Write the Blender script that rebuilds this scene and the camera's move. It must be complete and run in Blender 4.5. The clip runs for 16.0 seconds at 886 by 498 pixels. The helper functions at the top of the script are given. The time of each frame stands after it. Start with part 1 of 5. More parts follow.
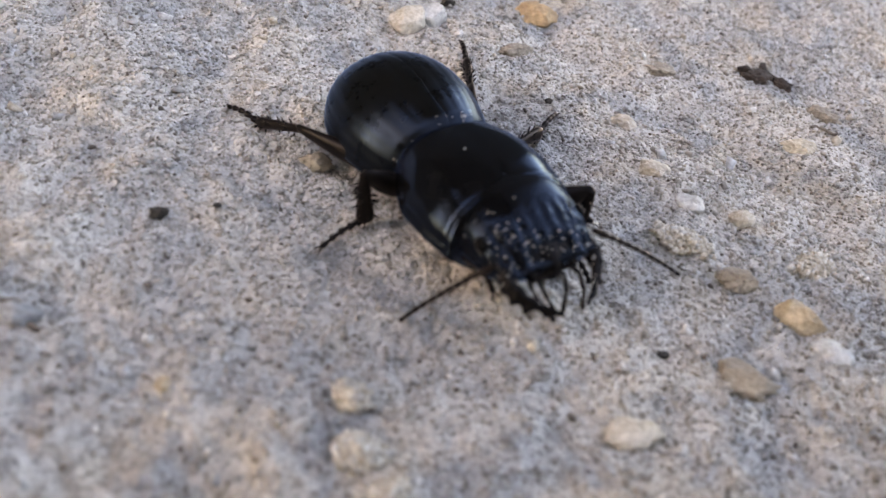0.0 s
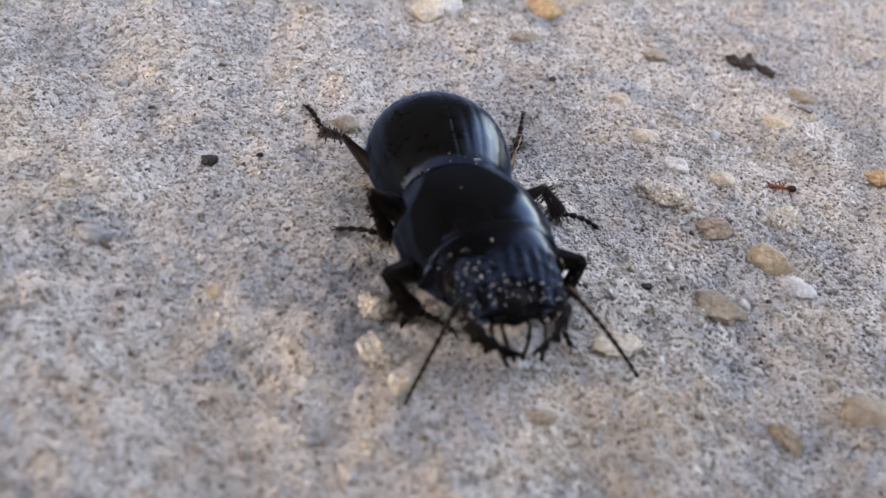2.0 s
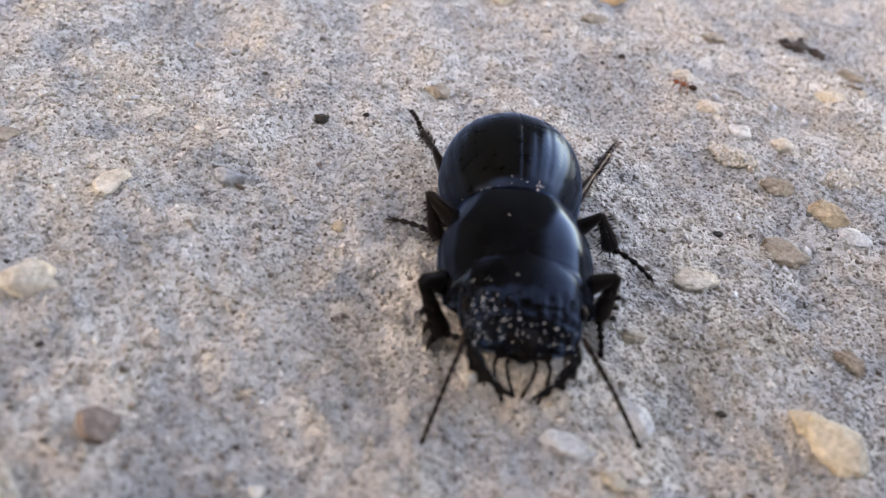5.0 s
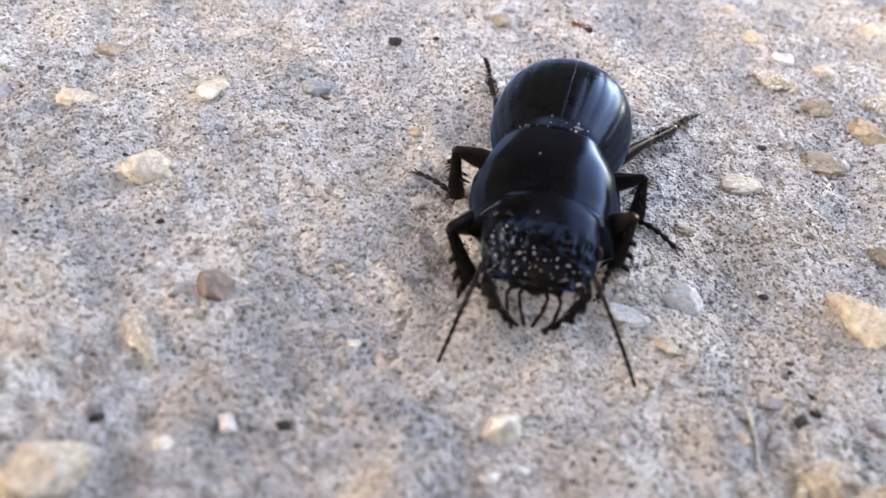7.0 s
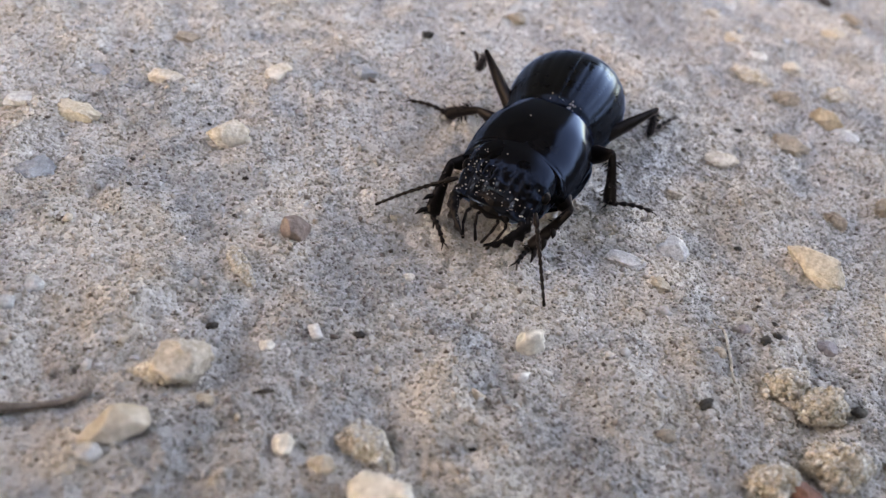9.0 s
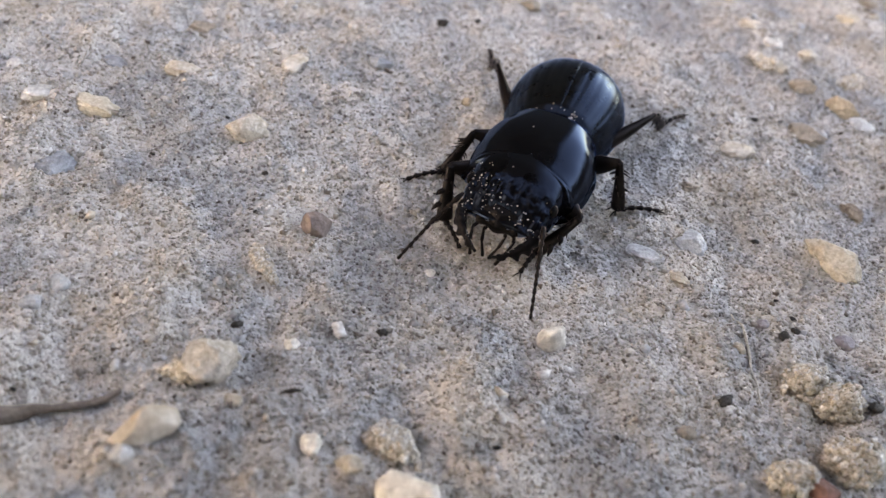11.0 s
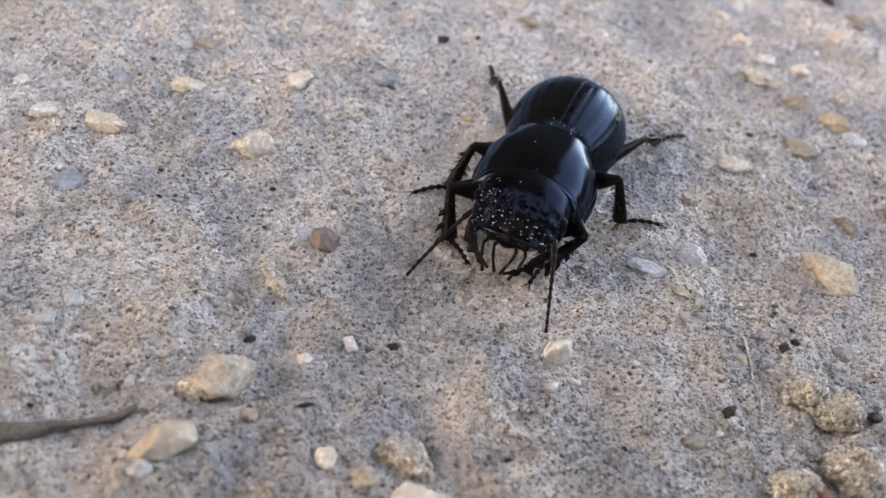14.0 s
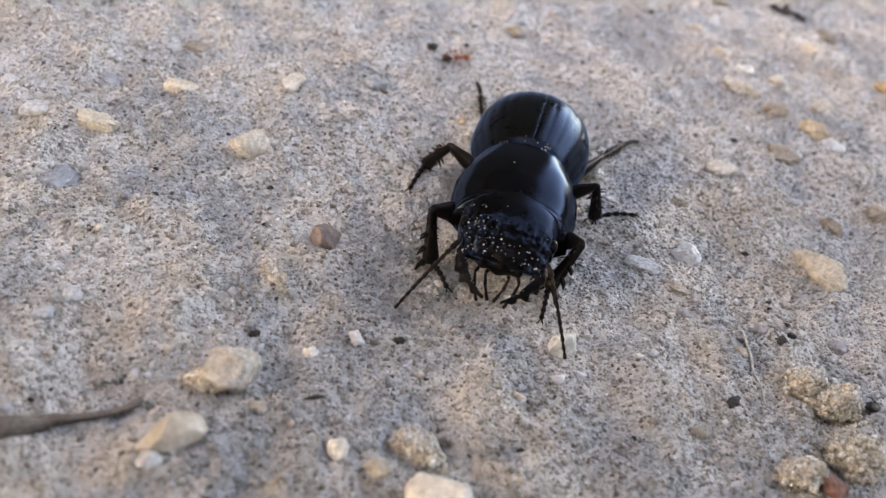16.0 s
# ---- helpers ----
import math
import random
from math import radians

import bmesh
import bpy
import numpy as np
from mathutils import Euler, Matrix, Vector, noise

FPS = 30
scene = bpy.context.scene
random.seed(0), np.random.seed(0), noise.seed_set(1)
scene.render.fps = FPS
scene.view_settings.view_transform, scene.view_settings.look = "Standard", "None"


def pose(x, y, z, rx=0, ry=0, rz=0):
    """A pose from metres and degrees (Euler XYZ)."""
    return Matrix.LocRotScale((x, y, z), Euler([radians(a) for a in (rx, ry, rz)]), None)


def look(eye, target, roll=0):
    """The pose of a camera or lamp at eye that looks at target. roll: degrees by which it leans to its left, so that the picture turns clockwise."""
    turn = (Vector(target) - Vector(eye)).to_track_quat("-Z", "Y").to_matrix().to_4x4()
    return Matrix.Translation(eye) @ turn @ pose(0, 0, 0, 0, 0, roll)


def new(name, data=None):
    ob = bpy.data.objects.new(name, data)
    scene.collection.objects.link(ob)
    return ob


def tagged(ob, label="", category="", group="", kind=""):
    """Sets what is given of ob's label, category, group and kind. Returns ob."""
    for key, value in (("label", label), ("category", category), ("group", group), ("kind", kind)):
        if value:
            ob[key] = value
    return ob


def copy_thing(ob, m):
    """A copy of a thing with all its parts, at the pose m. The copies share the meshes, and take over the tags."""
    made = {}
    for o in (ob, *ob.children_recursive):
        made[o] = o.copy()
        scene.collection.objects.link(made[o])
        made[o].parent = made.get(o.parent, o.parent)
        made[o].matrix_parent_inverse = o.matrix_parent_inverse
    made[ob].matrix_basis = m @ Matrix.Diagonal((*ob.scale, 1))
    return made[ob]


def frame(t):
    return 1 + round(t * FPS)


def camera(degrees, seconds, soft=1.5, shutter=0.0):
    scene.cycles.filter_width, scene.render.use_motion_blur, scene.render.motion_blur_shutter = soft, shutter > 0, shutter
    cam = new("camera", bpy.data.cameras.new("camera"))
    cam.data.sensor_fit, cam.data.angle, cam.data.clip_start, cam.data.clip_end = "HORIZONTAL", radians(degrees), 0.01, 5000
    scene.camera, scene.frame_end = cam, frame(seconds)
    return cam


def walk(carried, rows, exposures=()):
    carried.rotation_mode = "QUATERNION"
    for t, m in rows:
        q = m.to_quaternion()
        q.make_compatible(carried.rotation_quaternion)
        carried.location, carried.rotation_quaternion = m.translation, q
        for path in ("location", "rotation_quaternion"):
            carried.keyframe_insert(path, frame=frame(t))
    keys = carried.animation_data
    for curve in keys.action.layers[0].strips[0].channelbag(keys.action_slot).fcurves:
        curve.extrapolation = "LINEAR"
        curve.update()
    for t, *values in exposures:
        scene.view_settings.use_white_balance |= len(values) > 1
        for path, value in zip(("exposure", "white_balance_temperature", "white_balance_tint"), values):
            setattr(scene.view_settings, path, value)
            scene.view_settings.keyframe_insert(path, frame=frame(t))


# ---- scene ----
cam = camera(53.9, 16.0, soft=1.4)
cam.data.dof.use_dof = True
cam.data.dof.focus_distance = 0.06
cam.data.dof.aperture_fstop = 38.0
MM = 0.001

# seconds, eye in millimetres, yaw, pitch and roll in degrees
CAMERA_ROWS = [
    (0, 9.84, -22.65, 35.71, -4.59, -45.27, 10.68),
    (0.5, 10.69, -25.29, 36.50, -4.72, -44.72, 10.86),
    (1, 9.43, -29.36, 36.10, -4.30, -44.88, 11.37),
    (1.5, 9.18, -29.43, 37.25, -4.30, -44.70, 11.46),
    (2, 10.58, -31.51, 36.84, -2.43, -43.38, 9.99),
    (2.5, 8.30, -36.32, 35.79, -2.05, -42.82, 10.29),
    (3, 6.90, -37.29, 36.97, -1.91, -43.04, 10.23),
    (3.5, 5.35, -38.19, 37.40, -1.84, -42.83, 10.22),
    (5.8, 6.29, -41.39, 36.59, -0.39, -42.30, 9.38),
    (6, 4.76, -42.77, 36.47, -1.58, -41.94, 10.27),
    (6.5, 2.28, -44.17, 36.70, -0.72, -43.10, 9.53),
    (7, 4.28, -47.31, 37.08, 1.49, -44.42, 8.81),
    (7.5, 2.19, -56.21, 41.10, -0.74, -42.83, 11.87),
    (8, 0.63, -58.67, 42.08, -1.38, -44.11, 11.94),
    (8.5, 1.20, -58.53, 42.15, -0.53, -44.14, 11.10),
    (10.8, 0.12, -57.04, 43.40, -0.40, -45.97, 10.65),
    (11, -0.53, -57.31, 43.61, -0.85, -46.22, 11.12),
    (11.5, 0.29, -57.21, 44.23, -0.34, -46.05, 10.63),
    (12, 0.36, -57.26, 44.71, 0.40, -46.13, 10.06),
    (12.5, -0.00, -57.60, 45.00, 0.00, -45.79, 10.35),
    (13, -0.53, -57.61, 44.40, -0.86, -45.72, 10.89),
    (13.5, -1.60, -57.80, 44.45, -1.31, -45.58, 11.32),
    (14, -2.21, -57.89, 44.34, -2.19, -45.42, 11.91),
    (14.5, -2.73, -58.44, 43.90, -2.78, -44.78, 12.22),
    (15, -3.16, -59.05, 43.32, -3.39, -44.08, 12.60),
    (15.5, -4.13, -59.35, 42.12, -4.63, -43.02, 13.32),
    (16, -4.84, -59.87, 42.04, -5.41, -42.69, 13.84),
]


def camera_pose(x, y, z, yaw, pitch, roll):
    a, b = radians(yaw), radians(pitch)
    ahead = Vector((-math.sin(a) * math.cos(b), math.cos(a) * math.cos(b), math.sin(b)))
    eye = Vector((x, y, z)) * MM
    return look(eye, eye + ahead * 0.07, roll)


# seconds and stops: the camera meters the dark beetle
EXPOSURES = [(t, stops, 11100, 23) for t, stops in ((0.0, 3.99), (1.0, 4.06), (3.0, 4.13), (3.3, 4.43), (6.0, 4.19), (7.0, 4.74), (7.6, 4.6), (8.2, 4.3), (11.0, 4.26), (16.0, 4.32))]
walk(cam, [(t, camera_pose(*row)) for t, *row in CAMERA_ROWS], exposures=EXPOSURES)

# ---- daylight ----
world = bpy.data.worlds.new("sky")
scene.world = world
world.use_nodes = True
sky = world.node_tree.nodes.new("ShaderNodeTexSky")
sky.sky_type = "NISHITA"
sky.sun_disc = False
sky.sun_elevation = radians(32)
sky.sun_rotation = radians(-109)
sky.dust_density = 0.3
world.node_tree.links.new(sky.outputs["Color"], world.node_tree.nodes["Background"].inputs["Color"])
world.node_tree.nodes["Background"].inputs["Strength"].default_value = 0.12

sun = new("sun", bpy.data.lights.new("sun", "SUN"))
sun.data.energy = 0.01
sun.data.angle = radians(30)
sun.data.color = (1.0, 0.95, 0.89)
sun.matrix_world = look((-1.0, -0.35, 0.65), (0, 0, 0))


# ---- materials ----
def material(name, rough=0.8, spec=0.5, metal=0.0):
    m = bpy.data.materials.new(name)
    m.use_nodes = True
    b = m.node_tree.nodes["Principled BSDF"]
    b.inputs["Roughness"].default_value = rough
    b.inputs["Specular IOR Level"].default_value = spec
    b.inputs["Metallic"].default_value = metal
    return m, m.node_tree.nodes, m.node_tree.links, b


def ramp(nodes, stops, mode="LINEAR"):
    r = nodes.new("ShaderNodeValToRGB")
    r.color_ramp.interpolation = mode
    e = r.color_ramp.elements
    while len(e) < len(stops):
        e.new(0.5)
    for k, (p, c) in enumerate(stops):
        e[k].position = p
        e[k].color = (*c, 1)
    return r


def noise_node(nodes, links, scale, detail=3.0, rough=0.55, coords=None):
    n = nodes.new("ShaderNodeTexNoise")
    n.inputs["Scale"].default_value = scale
    n.inputs["Detail"].default_value = detail
    n.inputs["Roughness"].default_value = rough
    if coords is not None:
        links.new(coords, n.inputs["Vector"])
    return n


def mix(nodes, links, fac, a, b, blend="MIX"):
    m = nodes.new("ShaderNodeMix")
    m.data_type = "RGBA"
    m.blend_type = blend
    for value, slot in ((fac, m.inputs["Factor"]), (a, m.inputs["A"]), (b, m.inputs["B"])):
        if isinstance(value, (int, float)):
            slot.default_value = value
        elif isinstance(value, tuple):
            slot.default_value = (*value, 1)
        else:
            links.new(value, slot)
    return m.outputs["Result"]


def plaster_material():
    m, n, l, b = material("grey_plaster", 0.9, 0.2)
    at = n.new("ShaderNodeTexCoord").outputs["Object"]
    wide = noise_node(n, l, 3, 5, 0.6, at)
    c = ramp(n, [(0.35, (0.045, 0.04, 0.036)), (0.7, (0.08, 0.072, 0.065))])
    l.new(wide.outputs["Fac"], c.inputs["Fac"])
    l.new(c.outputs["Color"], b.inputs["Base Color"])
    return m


def sand_colour(n, l, at):
    """Patches of pale, tan and slate sand, shared by the bed and the loose grains."""
    wide = noise_node(n, l, 62, 5, 0.62, at)
    base = ramp(n, [(0.36, (0.335, 0.325, 0.322)), (0.45, (0.44, 0.42, 0.403)), (0.54, (0.535, 0.50, 0.465)), (0.66, (0.42, 0.375, 0.33))])
    l.new(wide.outputs["Fac"], base.inputs["Fac"])
    tan = noise_node(n, l, 150, 4, 0.6, at)
    tan_ramp = ramp(n, [(0.49, (0, 0, 0)), (0.66, (0.75, 0.75, 0.75))])
    l.new(tan.outputs["Fac"], tan_ramp.inputs["Fac"])
    c = mix(n, l, tan_ramp.outputs["Color"], base.outputs["Color"], (0.51, 0.44, 0.37))
    slate = noise_node(n, l, 190, 4, 0.55, at)
    slate.inputs["Distortion"].default_value = 0.6
    slate_ramp = ramp(n, [(0.51, (0, 0, 0)), (0.63, (0.85, 0.85, 0.85))])
    l.new(slate.outputs["Fac"], slate_ramp.inputs["Fac"])
    return mix(n, l, slate_ramp.outputs["Color"], c, (0.335, 0.337, 0.345))


def sand_material():
    m, n, l, b = material("packed_sand", 0.9, 0.3)
    at = n.new("ShaderNodeTexCoord").outputs["Object"]
    c = sand_colour(n, l, at)
    grain = n.new("ShaderNodeTexVoronoi")
    grain.inputs["Scale"].default_value = 4600
    l.new(at, grain.inputs["Vector"])
    split = n.new("ShaderNodeSeparateColor")
    l.new(grain.outputs["Color"], split.inputs["Color"])
    tone = ramp(n, [(0.0, (0.6, 0.56, 0.53)), (0.1, (0.85, 0.82, 0.8)), (0.3, (1.0, 0.98, 0.96)), (0.7, (1.08, 1.07, 1.06)), (1.0, (1.25, 1.25, 1.25))])
    l.new(split.outputs["Red"], tone.inputs["Fac"])
    c = mix(n, l, 0.85, c, tone.outputs["Color"], "MULTIPLY")
    dirt = noise_node(n, l, 420, 4, 0.65, at)
    dirt_ramp = ramp(n, [(0.6, (0, 0, 0)), (0.74, (0.6, 0.6, 0.6))])
    l.new(dirt.outputs["Fac"], dirt_ramp.inputs["Fac"])
    c = mix(n, l, dirt_ramp.outputs["Color"], c, (0.19, 0.155, 0.125))
    l.new(c, b.inputs["Base Color"])
    bump = n.new("ShaderNodeBump")
    bump.inputs["Strength"].default_value = 0.6
    bump.inputs["Distance"].default_value = 0.00016
    bump.invert = True
    l.new(grain.outputs["Distance"], bump.inputs["Height"])
    l.new(bump.outputs["Normal"], b.inputs["Normal"])
    return m


def grain_material():
    """Angular quartz: each grain has a tone of its own over the colour of its patch, and some are glassy."""
    m, n, l, b = material("loose_grains", 0.5, 0.5)
    island = n.new("ShaderNodeNewGeometry").outputs["Random Per Island"]
    at = n.new("ShaderNodeTexCoord").outputs["Object"]
    tone = ramp(n, [(0.0, (0.27, 0.22, 0.19)), (0.008, (0.48, 0.42, 0.38)), (0.06, (0.70, 0.66, 0.63)), (0.25, (0.88, 0.865, 0.855)), (0.50, (1.03, 1.01, 0.99)),
                    (0.66, (0.98, 0.915, 0.84)), (0.72, (1.1, 1.1, 1.1)), (0.88, (1.25, 1.25, 1.25)), (0.97, (1.55, 1.55, 1.55))], "CONSTANT")
    l.new(island, tone.inputs["Fac"])
    colour = mix(n, l, 1.0, sand_colour(n, l, at), tone.outputs["Color"], "MULTIPLY")
    l.new(colour, b.inputs["Base Color"])
    glow = n.new("ShaderNodeBsdfTranslucent")
    l.new(colour, glow.inputs["Color"])
    both = n.new("ShaderNodeMixShader")
    both.inputs["Fac"].default_value = 0.22
    l.new(b.outputs["BSDF"], both.inputs[1])
    l.new(glow.outputs["BSDF"], both.inputs[2])
    l.new(both.outputs["Shader"], n["Material Output"].inputs["Surface"])
    other = n.new("ShaderNodeMath")
    other.operation = "MULTIPLY"
    other.inputs[1].default_value = 37.0
    l.new(island, other.inputs[0])
    part_of = n.new("ShaderNodeMath")
    part_of.operation = "FRACT"
    l.new(other.outputs["Value"], part_of.inputs[0])
    gloss = ramp(n, [(0.0, (0.7,) * 3), (0.5, (0.4,) * 3), (0.72, (0.12,) * 3)], "CONSTANT")
    l.new(part_of.outputs["Value"], gloss.inputs["Fac"])
    l.new(gloss.outputs["Color"], b.inputs["Roughness"])
    return m


def grit_material():
    m, n, l, b = material("coarse_grit", 0.5, 0.5)
    island = n.new("ShaderNodeNewGeometry").outputs["Random Per Island"]
    at = n.new("ShaderNodeTexCoord").outputs["Object"]
    c = ramp(n, [(0.0, (0.27, 0.25, 0.24)), (0.08, (0.40, 0.395, 0.40)), (0.35, (0.49, 0.455, 0.41)), (0.6, (0.51, 0.44, 0.36)), (0.75, (0.58, 0.56, 0.54)), (0.95, (0.60, 0.59, 0.58))], "CONSTANT")
    l.new(island, c.inputs["Fac"])
    grain = noise_node(n, l, 3000, 3, 0.65, at)
    tone = ramp(n, [(0.32, (0.72, 0.71, 0.7)), (0.68, (1.15, 1.15, 1.15))])
    l.new(grain.outputs["Fac"], tone.inputs["Fac"])
    l.new(mix(n, l, 1.0, c.outputs["Color"], tone.outputs["Color"], "MULTIPLY"), b.inputs["Base Color"])
    return m


def clump_material():
    m, n, l, b = material("cemented_sand", 0.9, 0.3)
    island = n.new("ShaderNodeNewGeometry").outputs["Random Per Island"]
    at = n.new("ShaderNodeTexCoord").outputs["Object"]
    c = ramp(n, [(0.0, (0.40, 0.33, 0.26)), (0.1, (0.52, 0.46, 0.39)), (0.5, (0.60, 0.545, 0.475)), (0.7, (0.58, 0.50, 0.41)), (0.8, (0.51, 0.49, 0.465)), (0.92, (0.72, 0.69, 0.64))], "CONSTANT")
    l.new(island, c.inputs["Fac"])
    grain = noise_node(n, l, 4200, 3, 0.65, at)
    tone = ramp(n, [(0.32, (0.62, 0.6, 0.58)), (0.68, (1.25, 1.25, 1.25))])
    l.new(grain.outputs["Fac"], tone.inputs["Fac"])
    l.new(mix(n, l, 1.0, c.outputs["Color"], tone.outputs["Color"], "MULTIPLY"), b.inputs["Base Color"])
    bump = n.new("ShaderNodeBump")
    bump.inputs["Strength"].default_value = 0.9
    bump.inputs["Distance"].default_value = 0.00015
    l.new(grain.outputs["Fac"], bump.inputs["Height"])
    l.new(bump.outputs["Normal"], b.inputs["Normal"])
    return m


def stone_material(name, light, dark, rough=0.75, scale=900, bump_mm=0.2):
    m, n, l, b = material(name, rough, 0.4)
    at = n.new("ShaderNodeTexCoord").outputs["Object"]
    wide = noise_node(n, l, scale * 0.4, 4, 0.6, at)
    c = ramp(n, [(0.34, dark), (0.62, light)])
    l.new(wide.outputs["Fac"], c.inputs["Fac"])
    grain = noise_node(n, l, scale * 3.2, 3, 0.6, at)
    tone = ramp(n, [(0.3, (0.72, 0.7, 0.68)), (0.7, (1.18, 1.17, 1.15))])
    l.new(grain.outputs["Fac"], tone.inputs["Fac"])
    l.new(mix(n, l, 1.0, c.outputs["Color"], tone.outputs["Color"], "MULTIPLY"), b.inputs["Base Color"])
    bump = n.new("ShaderNodeBump")
    bump.inputs["Strength"].default_value = 0.8
    bump.inputs["Distance"].default_value = bump_mm * MM
    l.new(grain.outputs["Fac"], bump.inputs["Height"])
    l.new(bump.outputs["Normal"], b.inputs["Normal"])
    return m


def chitin_material(name, colour, rough, bump_mm, scale, ior=1.25, tint=(0.42, 0.63, 1.0)):
    """Dark shell: a black body under a thin gloss; the default tint paints reflections sky blue."""
    m, n, l, b = material(name, 0.6, 0.0)
    at = n.new("ShaderNodeTexCoord").outputs["Object"]
    wear = noise_node(n, l, scale * 0.15, 4, 0.6, at)
    c = ramp(n, [(0.35, colour), (0.7, tuple(v * 1.9 for v in colour))])
    l.new(wear.outputs["Fac"], c.inputs["Fac"])
    l.new(c.outputs["Color"], b.inputs["Base Color"])
    shine = n.new("ShaderNodeBsdfAnisotropic")
    shine.distribution = "BECKMANN"
    shine.inputs["Color"].default_value = (*tint, 1)
    polish = ramp(n, [(0.3, (rough * 0.8,) * 3), (0.7, (rough * 1.3,) * 3)])
    l.new(wear.outputs["Fac"], polish.inputs["Fac"])
    l.new(polish.outputs["Color"], shine.inputs["Roughness"])
    both = n.new("ShaderNodeMixShader")
    gloss = n.new("ShaderNodeFresnel")
    gloss.inputs["IOR"].default_value = ior
    l.new(gloss.outputs["Fac"], both.inputs["Fac"])
    l.new(b.outputs["BSDF"], both.inputs[1])
    l.new(shine.outputs["BSDF"], both.inputs[2])
    l.new(both.outputs["Shader"], n["Material Output"].inputs["Surface"])
    fine = noise_node(n, l, scale, 3, 0.6, at)
    bump = n.new("ShaderNodeBump")
    bump.inputs["Strength"].default_value = 0.5
    bump.inputs["Distance"].default_value = bump_mm * MM
    l.new(fine.outputs["Fac"], bump.inputs["Height"])
    l.new(bump.outputs["Normal"], b.inputs["Normal"])
    l.new(bump.outputs["Normal"], shine.inputs["Normal"])
    return m


SAND = sand_material()
GRAINS = grain_material()
GRIT = grit_material()
CLUMP = clump_material()
CREAM = stone_material("cream_stone", (0.58, 0.525, 0.465), (0.47, 0.39, 0.305))
TAN = stone_material("tan_stone", (0.50, 0.435, 0.36), (0.36, 0.30, 0.235))
YELLOW = stone_material("yellow_stone", (0.56, 0.49, 0.40), (0.49, 0.415, 0.325))
WHITE = stone_material("white_quartz", (0.57, 0.56, 0.55), (0.47, 0.455, 0.44), 0.5)
PALE = stone_material("pale_limestone", (0.76, 0.72, 0.66), (0.64, 0.59, 0.52))
BROWN = stone_material("brown_stone", (0.24, 0.183, 0.165), (0.185, 0.137, 0.122))
BLUEGREY = stone_material("blue_grey_stone", (0.33, 0.345, 0.37), (0.22, 0.23, 0.25))
CHALK = stone_material("white_limestone", (0.69, 0.665, 0.62), (0.60, 0.56, 0.50), 0.7, 500)
HONEY = stone_material("honey_stone", (0.50, 0.45, 0.40), (0.47, 0.37, 0.265), 0.6, 350)
ORANGE = stone_material("rusty_stone", (0.50, 0.33, 0.19), (0.36, 0.23, 0.135), 0.7)
QUARTZ = stone_material("bluish_quartz", (0.47, 0.485, 0.505), (0.39, 0.40, 0.41), 0.35)
OCHRE = stone_material("ochre_stone", (0.50, 0.40, 0.29), (0.40, 0.31, 0.22))
UMBER = stone_material("umber_stone", (0.36, 0.30, 0.245), (0.26, 0.21, 0.17))
RUST = stone_material("dark_red_stone", (0.27, 0.13, 0.10), (0.18, 0.085, 0.065))
LEAF = stone_material("dead_leaf", (0.065, 0.045, 0.038), (0.03, 0.021, 0.018), 0.8)
MAUVE = stone_material("mauve_grey_stone", (0.33, 0.295, 0.31), (0.25, 0.22, 0.23))
BLACK = stone_material("black_debris", (0.04, 0.033, 0.029), (0.014, 0.012, 0.01), 0.7)
BARK = stone_material("dry_plant", (0.19, 0.155, 0.135), (0.085, 0.065, 0.055), 0.8)
STRAW = stone_material("pale_straw", (0.55, 0.50, 0.43), (0.42, 0.37, 0.30), 0.6)
BROWN_SHEEN = (0.6, 0.54, 0.56)
SHELL = chitin_material("black_shell", (0.0025, 0.0024, 0.0026), 0.2, 0.006, 5200, 1.265)
HEAD_SHELL = chitin_material("rough_black_head_shell", (0.0025, 0.0024, 0.0026), 0.27, 0.02, 2600, 1.24)
ELYTRA = chitin_material("satin_black_wing_case", (0.003, 0.0029, 0.0026), 0.29, 0.012, 6500, 1.255)
LEG = chitin_material("black_brown_leg", (0.005, 0.0038, 0.0034), 0.34, 0.03, 7000, 1.25, BROWN_SHEEN)
FEELER = chitin_material("dark_brown_feeler", (0.007, 0.005, 0.004), 0.45, 0.03, 7000, 1.25, BROWN_SHEEN)
JAW = chitin_material("ridged_black_jaw", (0.003, 0.0026, 0.0026), 0.45, 0.08, 3500, 1.22, BROWN_SHEEN)
ANT_RED = chitin_material("red_brown_ant", (0.16, 0.045, 0.018), 0.3, 0.01, 9000, 1.35, BROWN_SHEEN)
ANT_DARK = chitin_material("dark_brown_ant", (0.03, 0.014, 0.009), 0.3, 0.01, 9000, 1.35, BROWN_SHEEN)
DUST = stone_material("pale_dust", (0.40, 0.405, 0.42), (0.28, 0.28, 0.285), 0.6)
EYE = chitin_material("dull_black_eye", (0.003, 0.003, 0.003), 0.5, 0.02, 9000, 1.15, BROWN_SHEEN)

# ---- ground ----
rng = np.random.default_rng(7)
WAVES = []
for length, height, count in ((30.0, 0.18, 14), (11.0, 0.23, 22), (4.5, 0.16, 30), (2.2, 0.10, 36), (1.2, 0.05, 40)):
    turn = rng.uniform(0, 2 * np.pi, count)
    k = 2 * np.pi / (length * rng.uniform(0.7, 1.4, count))
    WAVES.append((k * np.cos(turn), k * np.sin(turn), rng.uniform(0, 2 * np.pi, count), height * np.sqrt(2 / count)))


